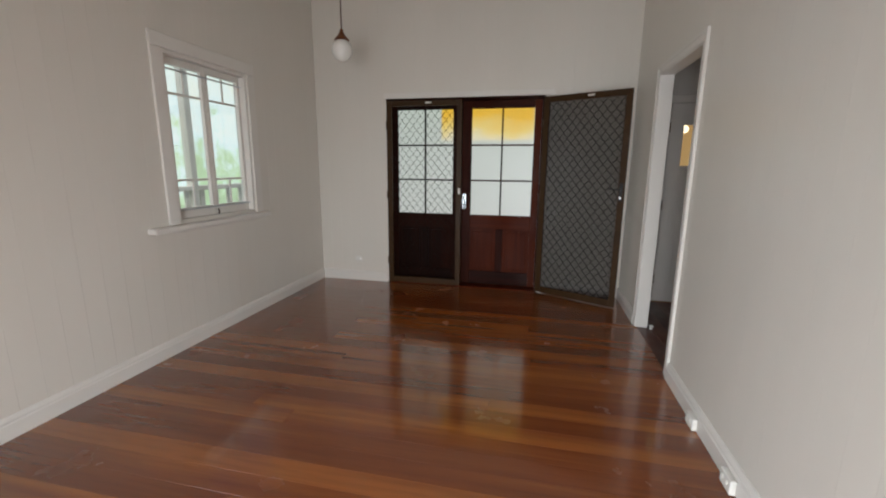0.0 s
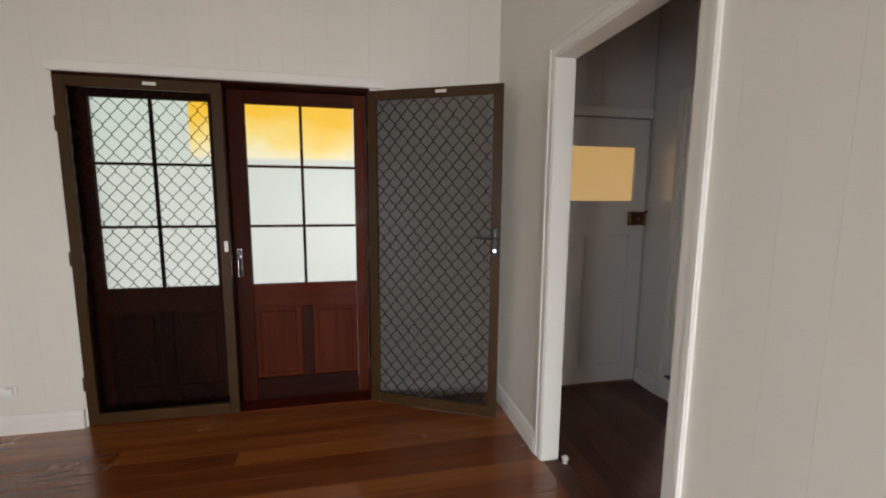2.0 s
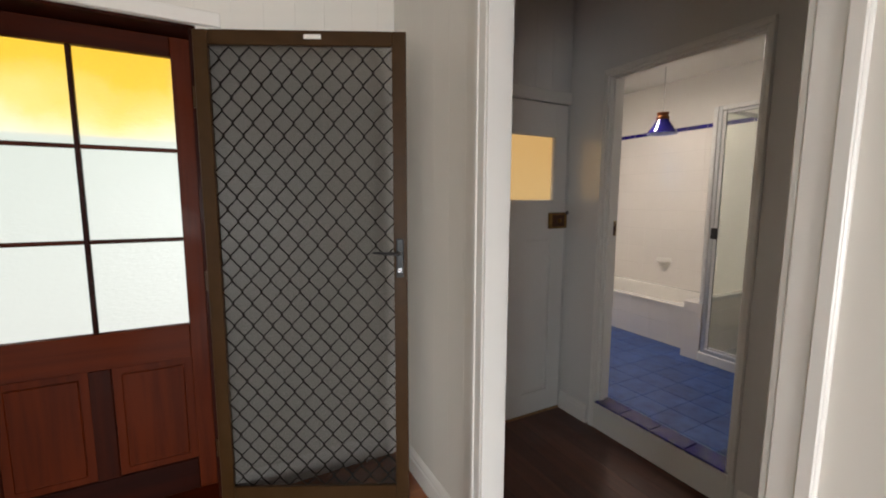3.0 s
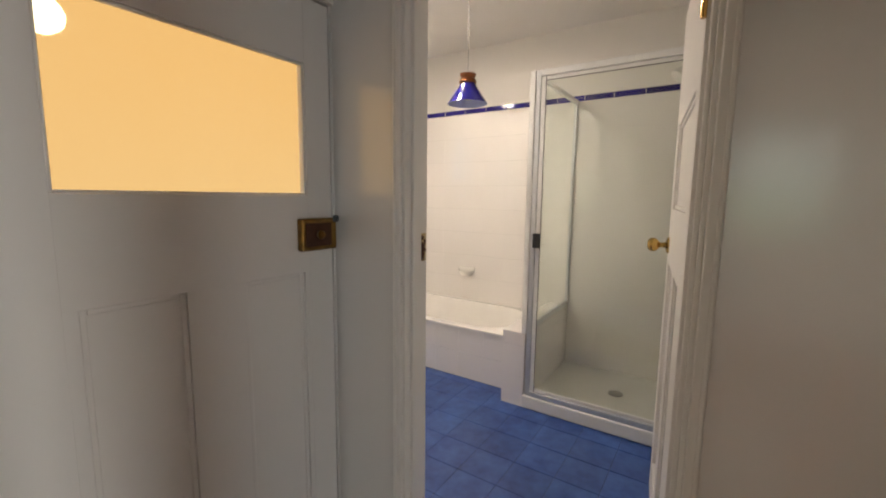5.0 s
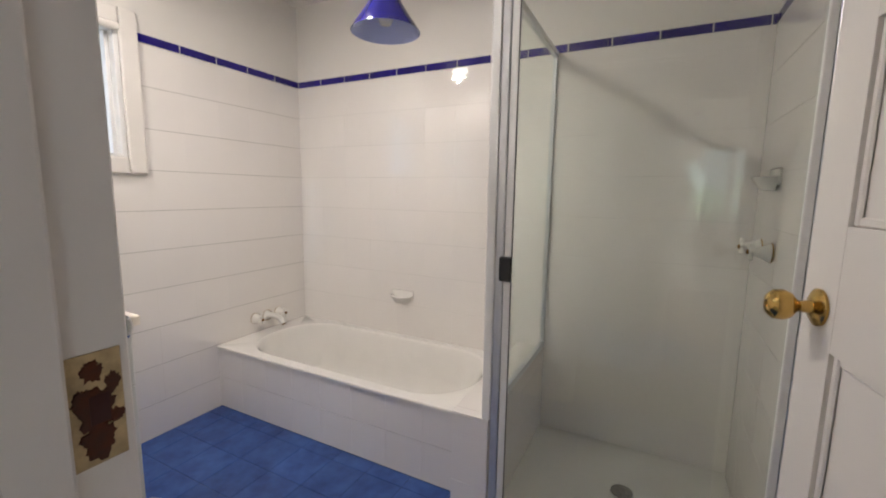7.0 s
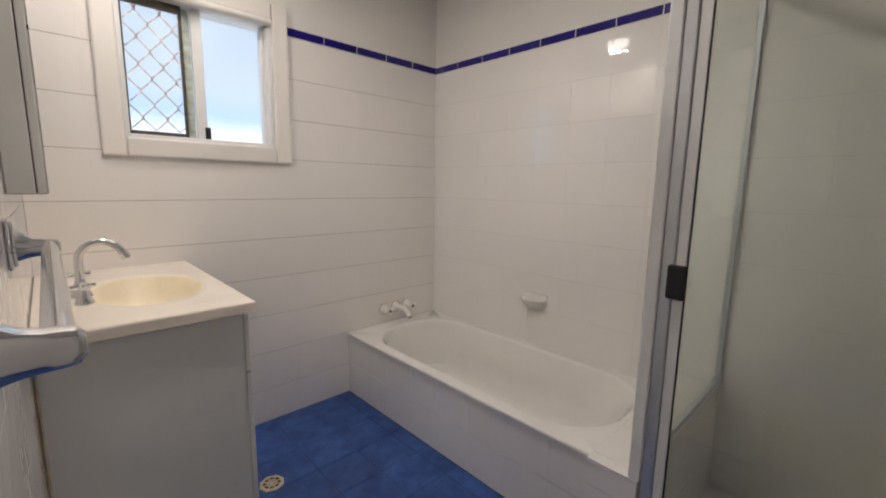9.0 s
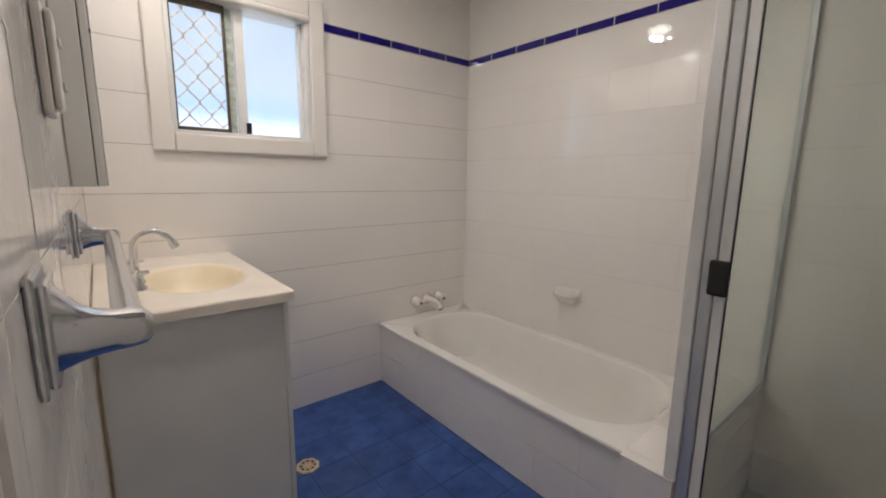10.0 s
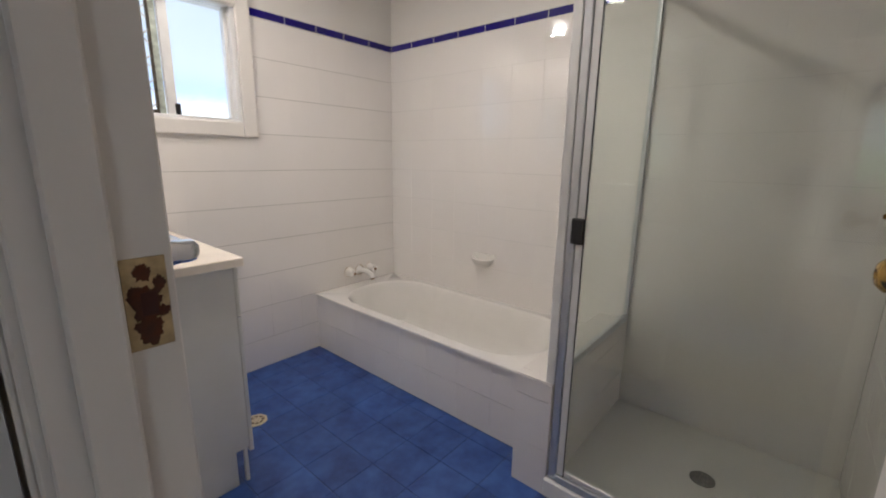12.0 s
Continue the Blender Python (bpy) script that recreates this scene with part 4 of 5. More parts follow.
part("head_roll", tube([(x0 + 0.02, BY1 - 0.012, z1 - 0.012), (x1 - 0.005, BY1 - 0.012, z1 - 0.012)], 0.020, 14), M_TRIM, bw, "", True)
bm = bmesh.new()
box(x0, x0 + 0.022, BY1 - 0.006, BY1 + 0.12, z0, z1, 0.002, bm)
box(x1 - 0.022, x1, BY1 - 0.006, BY1 + 0.12, z0, z1, 0.002, bm)
box(x0 + 0.0222, x1 - 0.0222, BY1 - 0.006, BY1 + 0.12, z0, z0 + 0.020, 0.002, bm)
box(x0 + 0.0222, x1 - 0.0222, BY1 - 0.006, BY1 + 0.12, z1 - 0.030, z1, 0.002, bm)
part("window_frame", bm, M_WALU, bw)
xm = 3.470
fixed = bmesh.new()
box(xm - 0.020, xm + 0.022, BY1 + 0.034, BY1 + 0.060, z0 + 0.0205, z1 - 0.0305, 0.002, fixed)
box(x1 - 0.040, x1 - 0.0225, BY1 + 0.034, BY1 + 0.060, z0 + 0.0205, z1 - 0.0305, 0.002, fixed)
fx = part("sash", fixed, M_WALU, bw)
g = part("pane", box(xm + 0.021, x1 - 0.039, BY1 + 0.045, BY1 + 0.049, z0 + 0.0205, z1 - 0.031), M_OBSCW, fx, "obscure glass pane")
g.visible_shadow = False
part("catch", box(xm + 0.010, xm + 0.032, BY1 + 0.018, BY1 + 0.0338, z0 + 0.021, z0 + 0.075, 0.003), M_BLACK, fx)
sl = bmesh.new()
box(xm - 0.055, xm - 0.0205, BY1 + 0.062, BY1 + 0.086, z0 + 0.0205, z1 - 0.0305, 0.002, sl)
box(x0 + 0.0225, x0 + 0.032, BY1 + 0.062, BY1 + 0.086, z0 + 0.0205, z1 - 0.0305, 0.002, sl)
sx = part("sash", sl, plain("weathered_aluminium", (0.55, 0.60, 0.52), 0.5, 0.4, 0.45, 30, 0.2), bw, "weathered sliding sash")
g = part("pane", box(x0 + 0.033, xm - 0.055, BY1 + 0.072, BY1 + 0.076, z0 + 0.0205, z1 - 0.031), M_OBSCW, sx, "obscure glass pane")
g.visible_shadow = False
gb = bmesh.new()
gx0, gx1, gz0, gz1 = x0 + 0.0225, xm - 0.056, z0 + 0.0205, z1 - 0.031
for a, b, c, d in ((gx0, gx0 + 0.010, gz0, gz1), (gx1 - 0.012, gx1, gz0, gz1), (gx0 + 0.0105, gx1 - 0.0125, gz0, gz0 + 0.018), (gx0 + 0.0105, gx1 - 0.0125, gz1 - 0.034, gz1)):
    box(a, b, BY1 + 0.030, BY1 + 0.046, c, d, 0.002, gb)
sg = part("grille_frame", gb, plain("grimy_dark_frame", (0.10, 0.085, 0.065), 0.6, 0.3, 0.6, 50, 0.3), bw, "grimy dark grille frame")
diamond_grille(gx0 + 0.010, gx1 - 0.012, gz0 + 0.018, gz1 - 0.034, 0.0885, 0.1085, BY1 + 0.038, 0.002, plain("worn_grille", (0.74, 0.70, 0.66), 0.5, 0.0, 0.5, 60, 0.2), "diamond_grille", sg, "", 0.005, 0.0026)

# ---------------------------------------------------------------- bath
bath = thing("bathtub", (4.174, 4.700, BZ), "white enamelled built-in bathtub with a rolled rim", "bathtub")
BW, BL, BH = BX1 - 0.009 - 4.174, BY1 - 0.010 - 4.700, 0.386


def stadium(cx, cy, hw, hl, r, n=10):
    """A rounded rectangle, anticlockwise."""
    out = []
    for sx_, sy_, a0 in ((1, 1, 0), (-1, 1, 90), (-1, -1, 180), (1, -1, 270)):
        for k in range(n + 1):
            a = radians(a0 + 90 * k / n)
            out.append((cx + sx_ * (hw - r) + r * math.cos(a), cy + sy_ * (hl - r) + r * math.sin(a)))
    return out


bm = bmesh.new()
loops = []
cx, cy = BW / 2 + 0.006, BL / 2
for hw, hl, r, z, oy in (
    (BW / 2 - 0.0, BL / 2, 0.004, BH - 0.016, 0), (BW / 2, BL / 2, 0.006, BH - 0.005, 0), (BW / 2 - 0.004, BL / 2 - 0.004, 0.010, BH, 0),
    (BW / 2 - 0.050, BL / 2 - 0.085, 0.27, BH, -0.015), (BW / 2 - 0.060, BL / 2 - 0.097, 0.26, BH - 0.010, -0.015), (BW / 2 - 0.074, BL / 2 - 0.120, 0.25, BH - 0.05, -0.012),
    (BW / 2 - 0.098, BL / 2 - 0.165, 0.22, BH - 0.20, 0.01), (BW / 2 - 0.120, BL / 2 - 0.200, 0.19, BH - 0.285, 0.02), (BW / 2 - 0.165, BL / 2 - 0.250, 0.14, BH - 0.325, 0.02), (BW / 2 - 0.24, BL / 2 - 0.40, 0.08, BH - 0.335, 0.02)):
    c_x = BW / 2 if hw > BW / 2 - 0.05 else cx
    loops.append([bm.verts.new((x, y, z)) for x, y in stadium(c_x, cy + oy, hw, hl, r)])
rings_at = [[v.co.copy() for v in lp] for lp in loops]
bm.free()
for nm, some, cap in (("rim", rings_at[:5], False), ("bowl", rings_at[4:], True)):
    bm = bmesh.new()
    loops = [[bm.verts.new(c) for c in lp] for lp in some]
    for a, b in zip(loops, loops[1:]):
        for k in range(len(a)):
            bm.faces.new((a[k], a[(k + 1) % len(a)], b[(k + 1) % len(b)], b[k]))
    if cap:
        bm.faces.new(loops[-1])
    bmesh.ops.recalc_face_normals(bm, faces=bm.faces[:])
    if (bm.faces[:][len(loops[0]) // 2].normal.z < 0) if cap else False:
        bmesh.ops.reverse_faces(bm, faces=bm.faces[:])
    part(nm, bm, M_PORC, bath, "", True)

front = structure("trim_bath_front", box(4.192, 4.215, 4.696, BY1, BZ - 0.004, BZ + 0.3695), M_GROUT, "white tiled panel along the front of the bath")
nib = structure("wall_shower_nib", box(4.036, BX1 - 0.008, 4.552, 4.690, BZ - 0.004, 0.645), M_GROUT, "low tiled wall between bath and shower")


def tap_set(at, rz, label, spread, spout_out, cat="tap", grp=""):
    """Wall taps: two cone flanges with short cross handles and, for a bath, a curved spout between."""
    d = thing("bath_taps" if spout_out else "shower_taps", at, label, cat, grp, rz)
    for s in (-1, 1):
        way = along((s * spread, 0, 0), (s * spread, -1, 0))
        t = part("tap", lathe([(0, 0.0), (0.034, 0.0), (0.036, 0.005), (0.034, 0.011), (0.026, 0.024), (0.019, 0.038), (0.016, 0.050), (0.013, 0.054), (0.0, 0.056)], 24, way), M_CERAM, d, "", True)
        h = bmesh.new()
        for a in (20, 110):
            dx, dz = 0.033 * math.cos(radians(a)), 0.033 * math.sin(radians(a))
            tube([(s * spread + f * dx, -0.064, f * dz) for f in (-1, -0.85, -0.4, 0, 0.4, 0.85, 1)], [0.006, 0.0095, 0.0065, 0.009, 0.0065, 0.0095, 0.006], 10, h)
        part("handle", h, M_CERAM, t, "cross handle", True)
        part("spindle_cap", lathe([(0.009, 0.066), (0.010, 0.073), (0.007, 0.077), (0, 0.078)], 16, way), M_OLDBRASS, t, "dark brass cap", True)
        part("collar", lathe([(0.0345, 0.0005), (0.0375, 0.003), (0.0365, 0.006)], 24, way), M_BRASS, t, "brass ring", True)
    if spout_out:
        sp = part("spout", tube([(0, 0, 0), (0, -0.008, 0), (0, -0.020, 0.001), (0, -0.045, 0.004), (0, -0.080, 0.005), (0, -0.115, -0.002), (0, -0.140, -0.018), (0, -0.152, -0.036)], [0.034, 0.032, 0.023, 0.018, 0.016, 0.016, 0.016, 0.016], 18), M_CERAM, d, "", True)
        part("nozzle", rod((0, -0.1522, -0.0363), (0, -0.1555, -0.0430), 0.013), M_OLDBRASS, sp, "brass nozzle")
        part("collar", lathe([(0.0345, 0.0005), (0.0375, 0.003), (0.0365, 0.006)], 24, along((0, 0, 0), (0, -1, 0))), M_BRASS, sp, "brass ring", True)
    return d


tap_set((4.545, BY1 - 0.0085, 0.655), 0, "white ceramic bath taps with cross handles and spout", 0.094, True)


def soap_dish(at, rz, label):
    """Ceramic wall soap dish: back plate and scooped tray."""
    d = thing("soap_dish", at, label, "soap dish", "", rz)
    part("back_plate", box(-0.082, 0.082, -0.009, 0, -0.012, 0.050, 0.008, None, 3), M_CERAM, d, "", True)
    bm = bmesh.new()
    rings = []
    for f, z in ((1.0, 0.012), (1.02, 0.018), (0.96, 0.020), (0.80, 0.006), (0.0, 0.000)):
        if f:
            rings.append([bm.verts.new((0.078 * f * math.cos(a), -0.009 - 0.066 * f * math.sin(a) ** 0.8, z)) for a in [math.pi * k / 16 for k in range(17)]])
        else:
            rings.append([bm.verts.new((0, -0.03, z))])
    low = [bm.verts.new((0.052 * math.cos(a), -0.009 - 0.034 * math.sin(a), -0.030)) for a in [math.pi * k / 16 for k in range(17)]]
    for a, b in zip([low] + rings, rings):
        for k in range(16):
            q = list(dict.fromkeys([a[k], a[k + 1], b[min(k + 1, len(b) - 1)], b[min(k, len(b) - 1)]]))
            if len(q) > 2:
                bm.faces.new(q)
    bm.faces.new(low)
    bmesh.ops.recalc_face_normals(bm, faces=bm.faces[:])
    part("tray", bm, M_CERAM, d, "", True)
    return d


soap_dish((BX1 - 0.0085, 5.467, 0.812), 90 + 180, "white ceramic soap dish on the wall above the bath")
soap_dish((4.60, BY0 + 0.0085, 1.545), 180, "white ceramic soap dish inside the shower")

# ---------------------------------------------------------------- shower
tray = thing("shower_tray", (4.03, BY0, BZ), "off-white shower base with a raised sill", "shower tray")
part("base", box(0.075, BX1 - 0.009 - 4.03, 0.009, 0.895, 0.002, 0.020, 0.004), M_TRAY, tray)
part("sill", box(-0.010, 0.0745, 0.009, 0.898, 0.002, 0.082, 0.006), M_WALU, tray, "white tiled sill")
bm = lathe([(0.046, 0.0205), (0.046, 0.024), (0.040, 0.0255), (0.0, 0.0255)], 26, pose(0.483, 0.435, 0))
part("drain_grate", bm, plain("tarnished_grate", (0.34, 0.33, 0.29), 0.4, 0.7, 0.4, 90, 0.3), tray, "round metal drain grate", True)

enc = thing("shower_screen", (4.045, BY0, BZ), "framed glass shower screen with white and silver aluminium frame", "shower screen")
ST, YN = 2.026, 0.872
bm = box(-0.016, 0.016, YN + 0.012, YN + 0.045, 0.4785, ST, 0.003)
part("corner_post", bm, M_WALU, enc)
part("corner_post", box(-0.012, 0.014, YN - 0.018, YN + 0.0115, 0.0825, ST, 0.003), M_DULL, enc)
part("top_rail", box(-0.014, 0.014, 0.010, YN - 0.0185, ST - 0.036, ST, 0.003), M_WALU, enc)
part("bottom_rail", box(-0.016, 0.022, 0.010, YN - 0.0185, 0.0825, 0.115, 0.003), M_DULL, enc)
part("wall_channel", box(-0.012, 0.014, 0.010, 0.034, 0.1155, ST - 0.0365, 0.003), M_DULL, enc)
dr = bmesh.new()
DZ0, DZ1 = 0.118, ST - 0.040
box(-0.008, 0.008, YN - 0.046, YN - 0.020, DZ0, DZ1, 0.002, dr)
box(-0.008, 0.008, 0.036, 0.056, DZ0, DZ1, 0.002, dr)
box(-0.008, 0.008, 0.0565, YN - 0.0465, DZ1 - 0.020, DZ1, 0.002, dr)
box(-0.008, 0.008, 0.0565, YN - 0.0465, DZ0, DZ0 + 0.020, 0.002, dr)
door = part("screen_door", dr, M_WALU, enc)
part("pane", box(-0.0025, 0.0025, 0.0565, YN - 0.0465, DZ0 + 0.0205, DZ1 - 0.0205), M_SHGLASS, door, "clear toughened glass")
part("seal", box(-0.0095, -0.0083, YN - 0.050, YN - 0.046, DZ0, DZ1), M_BLACK, door)
part("seal", box(-0.0095, -0.0083, 0.056, YN - 0.050, DZ1 - 0.0235, DZ1 - 0.020), M_BLACK, door)
part("handle", box(-0.030, -0.0098, YN - 0.052, YN - 0.008, 1.012, 1.098, 0.006, None, 2), M_BLACK, door, "black latch handle")
part("corner_bracket", box(-0.014, -0.0085, 0.040, 0.075, DZ0 + 0.002, DZ0 + 0.026, 0.002), M_BLACK, door)
part("corner_bracket", box(-0.014, -0.0085, 0.040, 0.075, DZ1 - 0.026, DZ1 - 0.002, 0.002), M_BLACK, door)
RW = BX1 - 0.010 - 4.045
part("side_rail", box(0.0165, RW, YN + 0.014, YN + 0.040, ST - 0.030, ST, 0.003), M_WALU, enc)
part("side_rail", box(0.0165, RW, YN + 0.016, YN + 0.040, 0.4785, 0.512, 0.003), M_DULL, enc)
part("side_channel", box(RW - 0.020, RW, YN + 0.016, YN + 0.038, 0.5125, ST - 0.0305, 0.003), M_DULL, enc)
part("pane", box(0.0165, RW - 0.0205, YN + 0.025, YN + 0.030, 0.5125, ST - 0.0305), M_SHGLASS, enc, "clear glass side panel")

rose = thing("wall_shower", (4.48, BY0 + 0.0085, 2.165), "white wall shower with rose on a bent arm", "shower")
part("flange", lathe([(0.030, 0), (0.026, 0.010), (0.012, 0.016), (0, 0.016)], 20, along((0, 0, 0), (0, 1, 0))), M_CERAM, rose, "", True)
part("arm", tube([(0, 0.010, 0), (0, 0.06, 0.03), (-0.02, 0.11, 0.06), (-0.05, 0.15, 0.05)], 0.010, 12), M_CERAM, rose, "", True)
part("rose", lathe([(0.012, 0.0), (0.018, 0.02), (0.030, 0.045), (0.040, 0.075), (0.040, 0.085), (0.032, 0.088), (0, 0.088)], 22, along((-0.05, 0.15, 0.052), (-0.10, 0.22, -0.04))), M_CERAM, rose, "", True)
tap_set((4.62, BY0 + 0.0085, 1.29), 180, "white shower taps with cross handles", 0.09, False)

# ---------------------------------------------------------------- vanity
van = thing("vanity_unit", (BX0 + 0.009, 5.478, BZ), "white laminate vanity cabinet standing beside the wall", "vanity")
VX, VY, VH = 3.318 - BX0 - 0.009, BY1 - 0.012 - 5.478, 0.893
side = bmesh.new()
box(0.0, VX - 0.052, 0, 0.016, 0.002, 0.150, 0, side)
box(0.0, VX, 0, 0.016, 0.1502, VH - 0.0005, 0, side)
part("side_panel", side, M_LAMIN, van, "plain white laminate side")
side = bmesh.new()
box(0.0, VX - 0.052, VY - 0.016, VY, 0.002, 0.150, 0, side)
box(0.0, VX, VY - 0.016, VY, 0.1502, VH - 0.0005, 0, side)
part("side_panel", side, M_LAMIN, van)
part("bottom_panel", box(0.0, VX, 0.0162, VY - 0.0162, 0.152, 0.168), M_LAMIN, van)
part("kick_board", box(VX - 0.070, VX - 0.054, 0.0162, VY - 0.0162, 0.002, 0.150), M_LAMIN, van)
part("sealant", box(0.0, 0.006, -0.007, -0.0003, 0.002, VH - 0.0005, 0.002), plain("aged_sealant", (0.50, 0.40, 0.26), 0.5, 0.0, 0.3, 30, 0.1), van, "yellowed sealant bead")
part("kick_edge", box(VX - 0.020, VX - 0.008, 0.001, 0.015, 0.002, 0.150), M_LAMIN, van)
for k in (0, 1):
    a = 0.002 + k * (VY / 2)
    dd = part("door", box(VX + 0.002, VX + 0.018, a, a + VY / 2 - 0.004, 0.125, VH - 0.20, 0.002), M_LAMIN, van)
    part("pull", box(VX + 0.0182, VX + 0.028, a + (VY / 2 - 0.06 if k == 0 else 0.045), a + (VY / 2 - 0.05 if k == 0 else 0.055), 0.50, 0.60, 0.003), M_WALU, dd)
part("drawer_front", box(VX + 0.002, VX + 0.018, 0.002, VY - 0.002, VH - 0.196, VH - 0.004, 0.002), M_LAMIN, van)

top = thing("washbasin", (BX0 + 0.009, 5.453, BZ + VH), "cream moulded washbasin slab with a yellowed oval bowl", "washbasin")
TX, TY, TH = 3.350 - BX0 - 0.009, BY1 - 0.0105 - 5.453, 0.032
bm = bmesh.new()
N = 48
bcx, bcy, brx, bry = TX * 0.57, 0.400, 0.158, 0.235


def rim_point(a):
    """Where a ray from the basin's centre meets the top's outline."""
    c, s = math.cos(a), math.sin(a)
    t = min([((TX - bcx) if c > 0 else -bcx) / c if abs(c) > 1e-6 else 9e9, ((TY - bcy) if s > 0 else -bcy) / s if abs(s) > 1e-6 else 9e9])
    return bcx + c * t, bcy + s * t


ang = sorted({round(2 * math.pi * k / N, 5) for k in range(N)} | {round(math.atan2(y - bcy, x - bcx) % (2 * math.pi), 5) for x, y in ((0, 0), (TX, 0), (TX, TY), (0, TY))})
outer = [rim_point(a) for a in ang]
rings = [[bm.verts.new((x, y, 0.0005)) for x, y in outer], [bm.verts.new((x, y, TH - 0.004)) for x, y in outer],
         [bm.verts.new((x + (bcx - x) * 0.008, y + (bcy - y) * 0.008, TH)) for x, y in outer]]
for f, z in ((1.12, TH), (1.06, TH - 0.0006), (1.0, TH - 0.003)):
    rings.append([bm.verts.new((bcx + brx * f * math.cos(a), bcy + bry * f * math.sin(a), z)) for a in ang])
for a, b in zip(rings, rings[1:]):
    for k in range(len(ang)):
        bm.faces.new((a[k], a[(k + 1) % len(ang)], b[(k + 1) % len(ang)], b[k]))
bmesh.ops.recalc_face_normals(bm, faces=bm.faces[:])
part("slab", bm, M_TOP, top, "", True)
bm = bmesh.new()
rings = []
for f, z in ((1.0, TH - 0.003), (0.96, TH - 0.010), (0.88, TH - 0.055), (0.68, TH - 0.10), (0.40, TH - 0.122), (0.10, TH - 0.128)):
    rings.append([bm.verts.new((bcx + brx * f * math.cos(a), bcy + bry * f * math.sin(a), z)) for a in ang])
for a, b in zip(rings, rings[1:]):
    for k in range(len(ang)):
        bm.faces.new((a[k], a[(k + 1) % len(ang)], b[(k + 1) % len(ang)], b[k]))
bm.faces.new(rings[-1])
bmesh.ops.recalc_face_normals(bm, faces=bm.faces[:])
part("basin", bm, M_BASIN, top, "yellowed oval basin", True)
part("plughole", lathe([(0.022, TH - 0.1275), (0.016, TH - 0.1265), (0, TH - 0.1268)], 18, pose(bcx, bcy, 0)), M_STEEL, top, "", True)

mix = thing("basin_tap", (2.968, 5.842, BZ + VH + TH), "chrome swan neck basin tap with cross handles", "tap")
part("body", lathe([(0.027, 0.0002), (0.027, 0.006), (0.022, 0.014), (0.016, 0.035), (0.012, 0.045), (0.012, 0.06), (0, 0.06)], 22), M_STEEL, mix, "", True)
arc = [(0, 0, 0.058), (0, 0, 0.112)] + [(0.056 - 0.056 * math.cos(radians(a)), -0.012 * a / 150, 0.112 + 0.056 * math.sin(radians(a))) for a in range(15, 160, 12)]
part("spout", tube(arc, [0.0115] * len(arc), 14), M_STEEL, mix, "", True)
part("aerator", rod(arc[-1], tuple(Vector(arc[-1]) + (Vector(arc[-1]) - Vector(arc[-2])).normalized() * 0.022), 0.0140), M_STEEL, mix)
for s, zz in ((-1, 0), (1, 0)):
    hb = lathe([(0.024, 0.0002), (0.024, 0.005), (0.018, 0.014), (0.012, 0.03), (0.010, 0.052), (0.013, 0.060), (0.006, 0.066), (0, 0.066)], 20, pose(0, s * 0.10, 0))
    hd = part("tap", hb, M_STEEL, mix, "", True)
    cr = bmesh.new()
    for a in (15, 105):
        dx, dy = 0.030 * math.cos(radians(a)), 0.030 * math.sin(radians(a))
        tube([(-dx, s * 0.10 - dy, 0.052), (0, s * 0.10, 0.054), (dx, s * 0.10 + dy, 0.052)], [0.007, 0.0055, 0.007], 10, cr)
    part("handle", cr, M_STEEL, hd, "cross handle", True)

# ---------------------------------------------------------------- mirror cabinet, towel rail, outlet
cab = thing("mirror_cabinet", (BX0 + 0.015, 5.46, 1.425), "white wall cabinet with mirrored doors above the vanity", "cabinet")
CY = 0.74
part("body", box(-0.0064, 0.040, 0, CY, 0, 0.72, 0.002), M_LAMIN, cab)
# Dark strip that paints the shade between body and doors.
part("gap_liner", box(0.0402, 0.0425, 0.003, CY - 0.003, 0.003, 0.717), M_GAPSHADE, cab)
for k in (0, 1):
    dd = part("door", box(0.0427, 0.058, 0.001 + k * CY / 2, CY / 2 - 0.001 + k * CY / 2, 0.0, 0.72, 0.002), M_LAMIN, cab)
    part("mirror", box(0.0582, 0.0612, 0.004 + k * CY / 2, CY / 2 - 0.004 + k * CY / 2, 0.003, 0.717), M_MIRROR, dd, "mirror glass")
part("bottom_clip", box(0.052, 0.066, CY - 0.04, CY - 0.02, -0.012, 0.010, 0.002), M_PLAST, cab)

tr = thing("towel_rail", (BX0 + 0.0085, 4.610, 1.336), "chrome towel rail with flared square posts", "towel rail")
RL = 0.69
for k, yy in enumerate((0.0, RL)):
    p = bmesh.new()
    box(0, 0.006, yy - 0.036, yy + 0.036, -0.047, 0.047, 0.002, p)
    box(0.006, 0.012, yy - 0.030, yy + 0.030, -0.041, 0.041, 0.002, p)
    secs = []
    for x, hy, hz, dz in ((0.012, 0.024, 0.034, 0), (0.018, 0.021, 0.029, -0.003), (0.026, 0.0175, 0.0225, -0.007), (0.036, 0.0155, 0.0185, -0.009), (0.048, 0.015, 0.0165, -0.010), (0.060, 0.015, 0.0160, -0.010), (0.069, 0.0135, 0.0145, -0.010), (0.074, 0.009, 0.009, -0.010)):
        secs.append([p.verts.new((x, yy + hy * math.cos(a) / max(abs(math.cos(a)), abs(math.sin(a))) ** 0.7, dz + hz * math.sin(a) / max(abs(math.cos(a)), abs(math.sin(a))) ** 0.7)) for a in [2 * math.pi * j / 20 for j in range(20)]])
    for a, b in zip(secs, secs[1:]):
        for j in range(20):
            p.faces.new((a[j], a[(j + 1) % 20], b[(j + 1) % 20], b[j]))
    p.faces.new(secs[-1])
    bmesh.ops.recalc_face_normals(p, faces=p.faces[:])
    part("post", p, M_STEEL, tr, "flared chrome post", True)
part("rail", rod((0.058, 0.010, -0.008), (0.058, RL - 0.010, -0.008), 0.0125, 20), M_STEEL, tr, "", True)

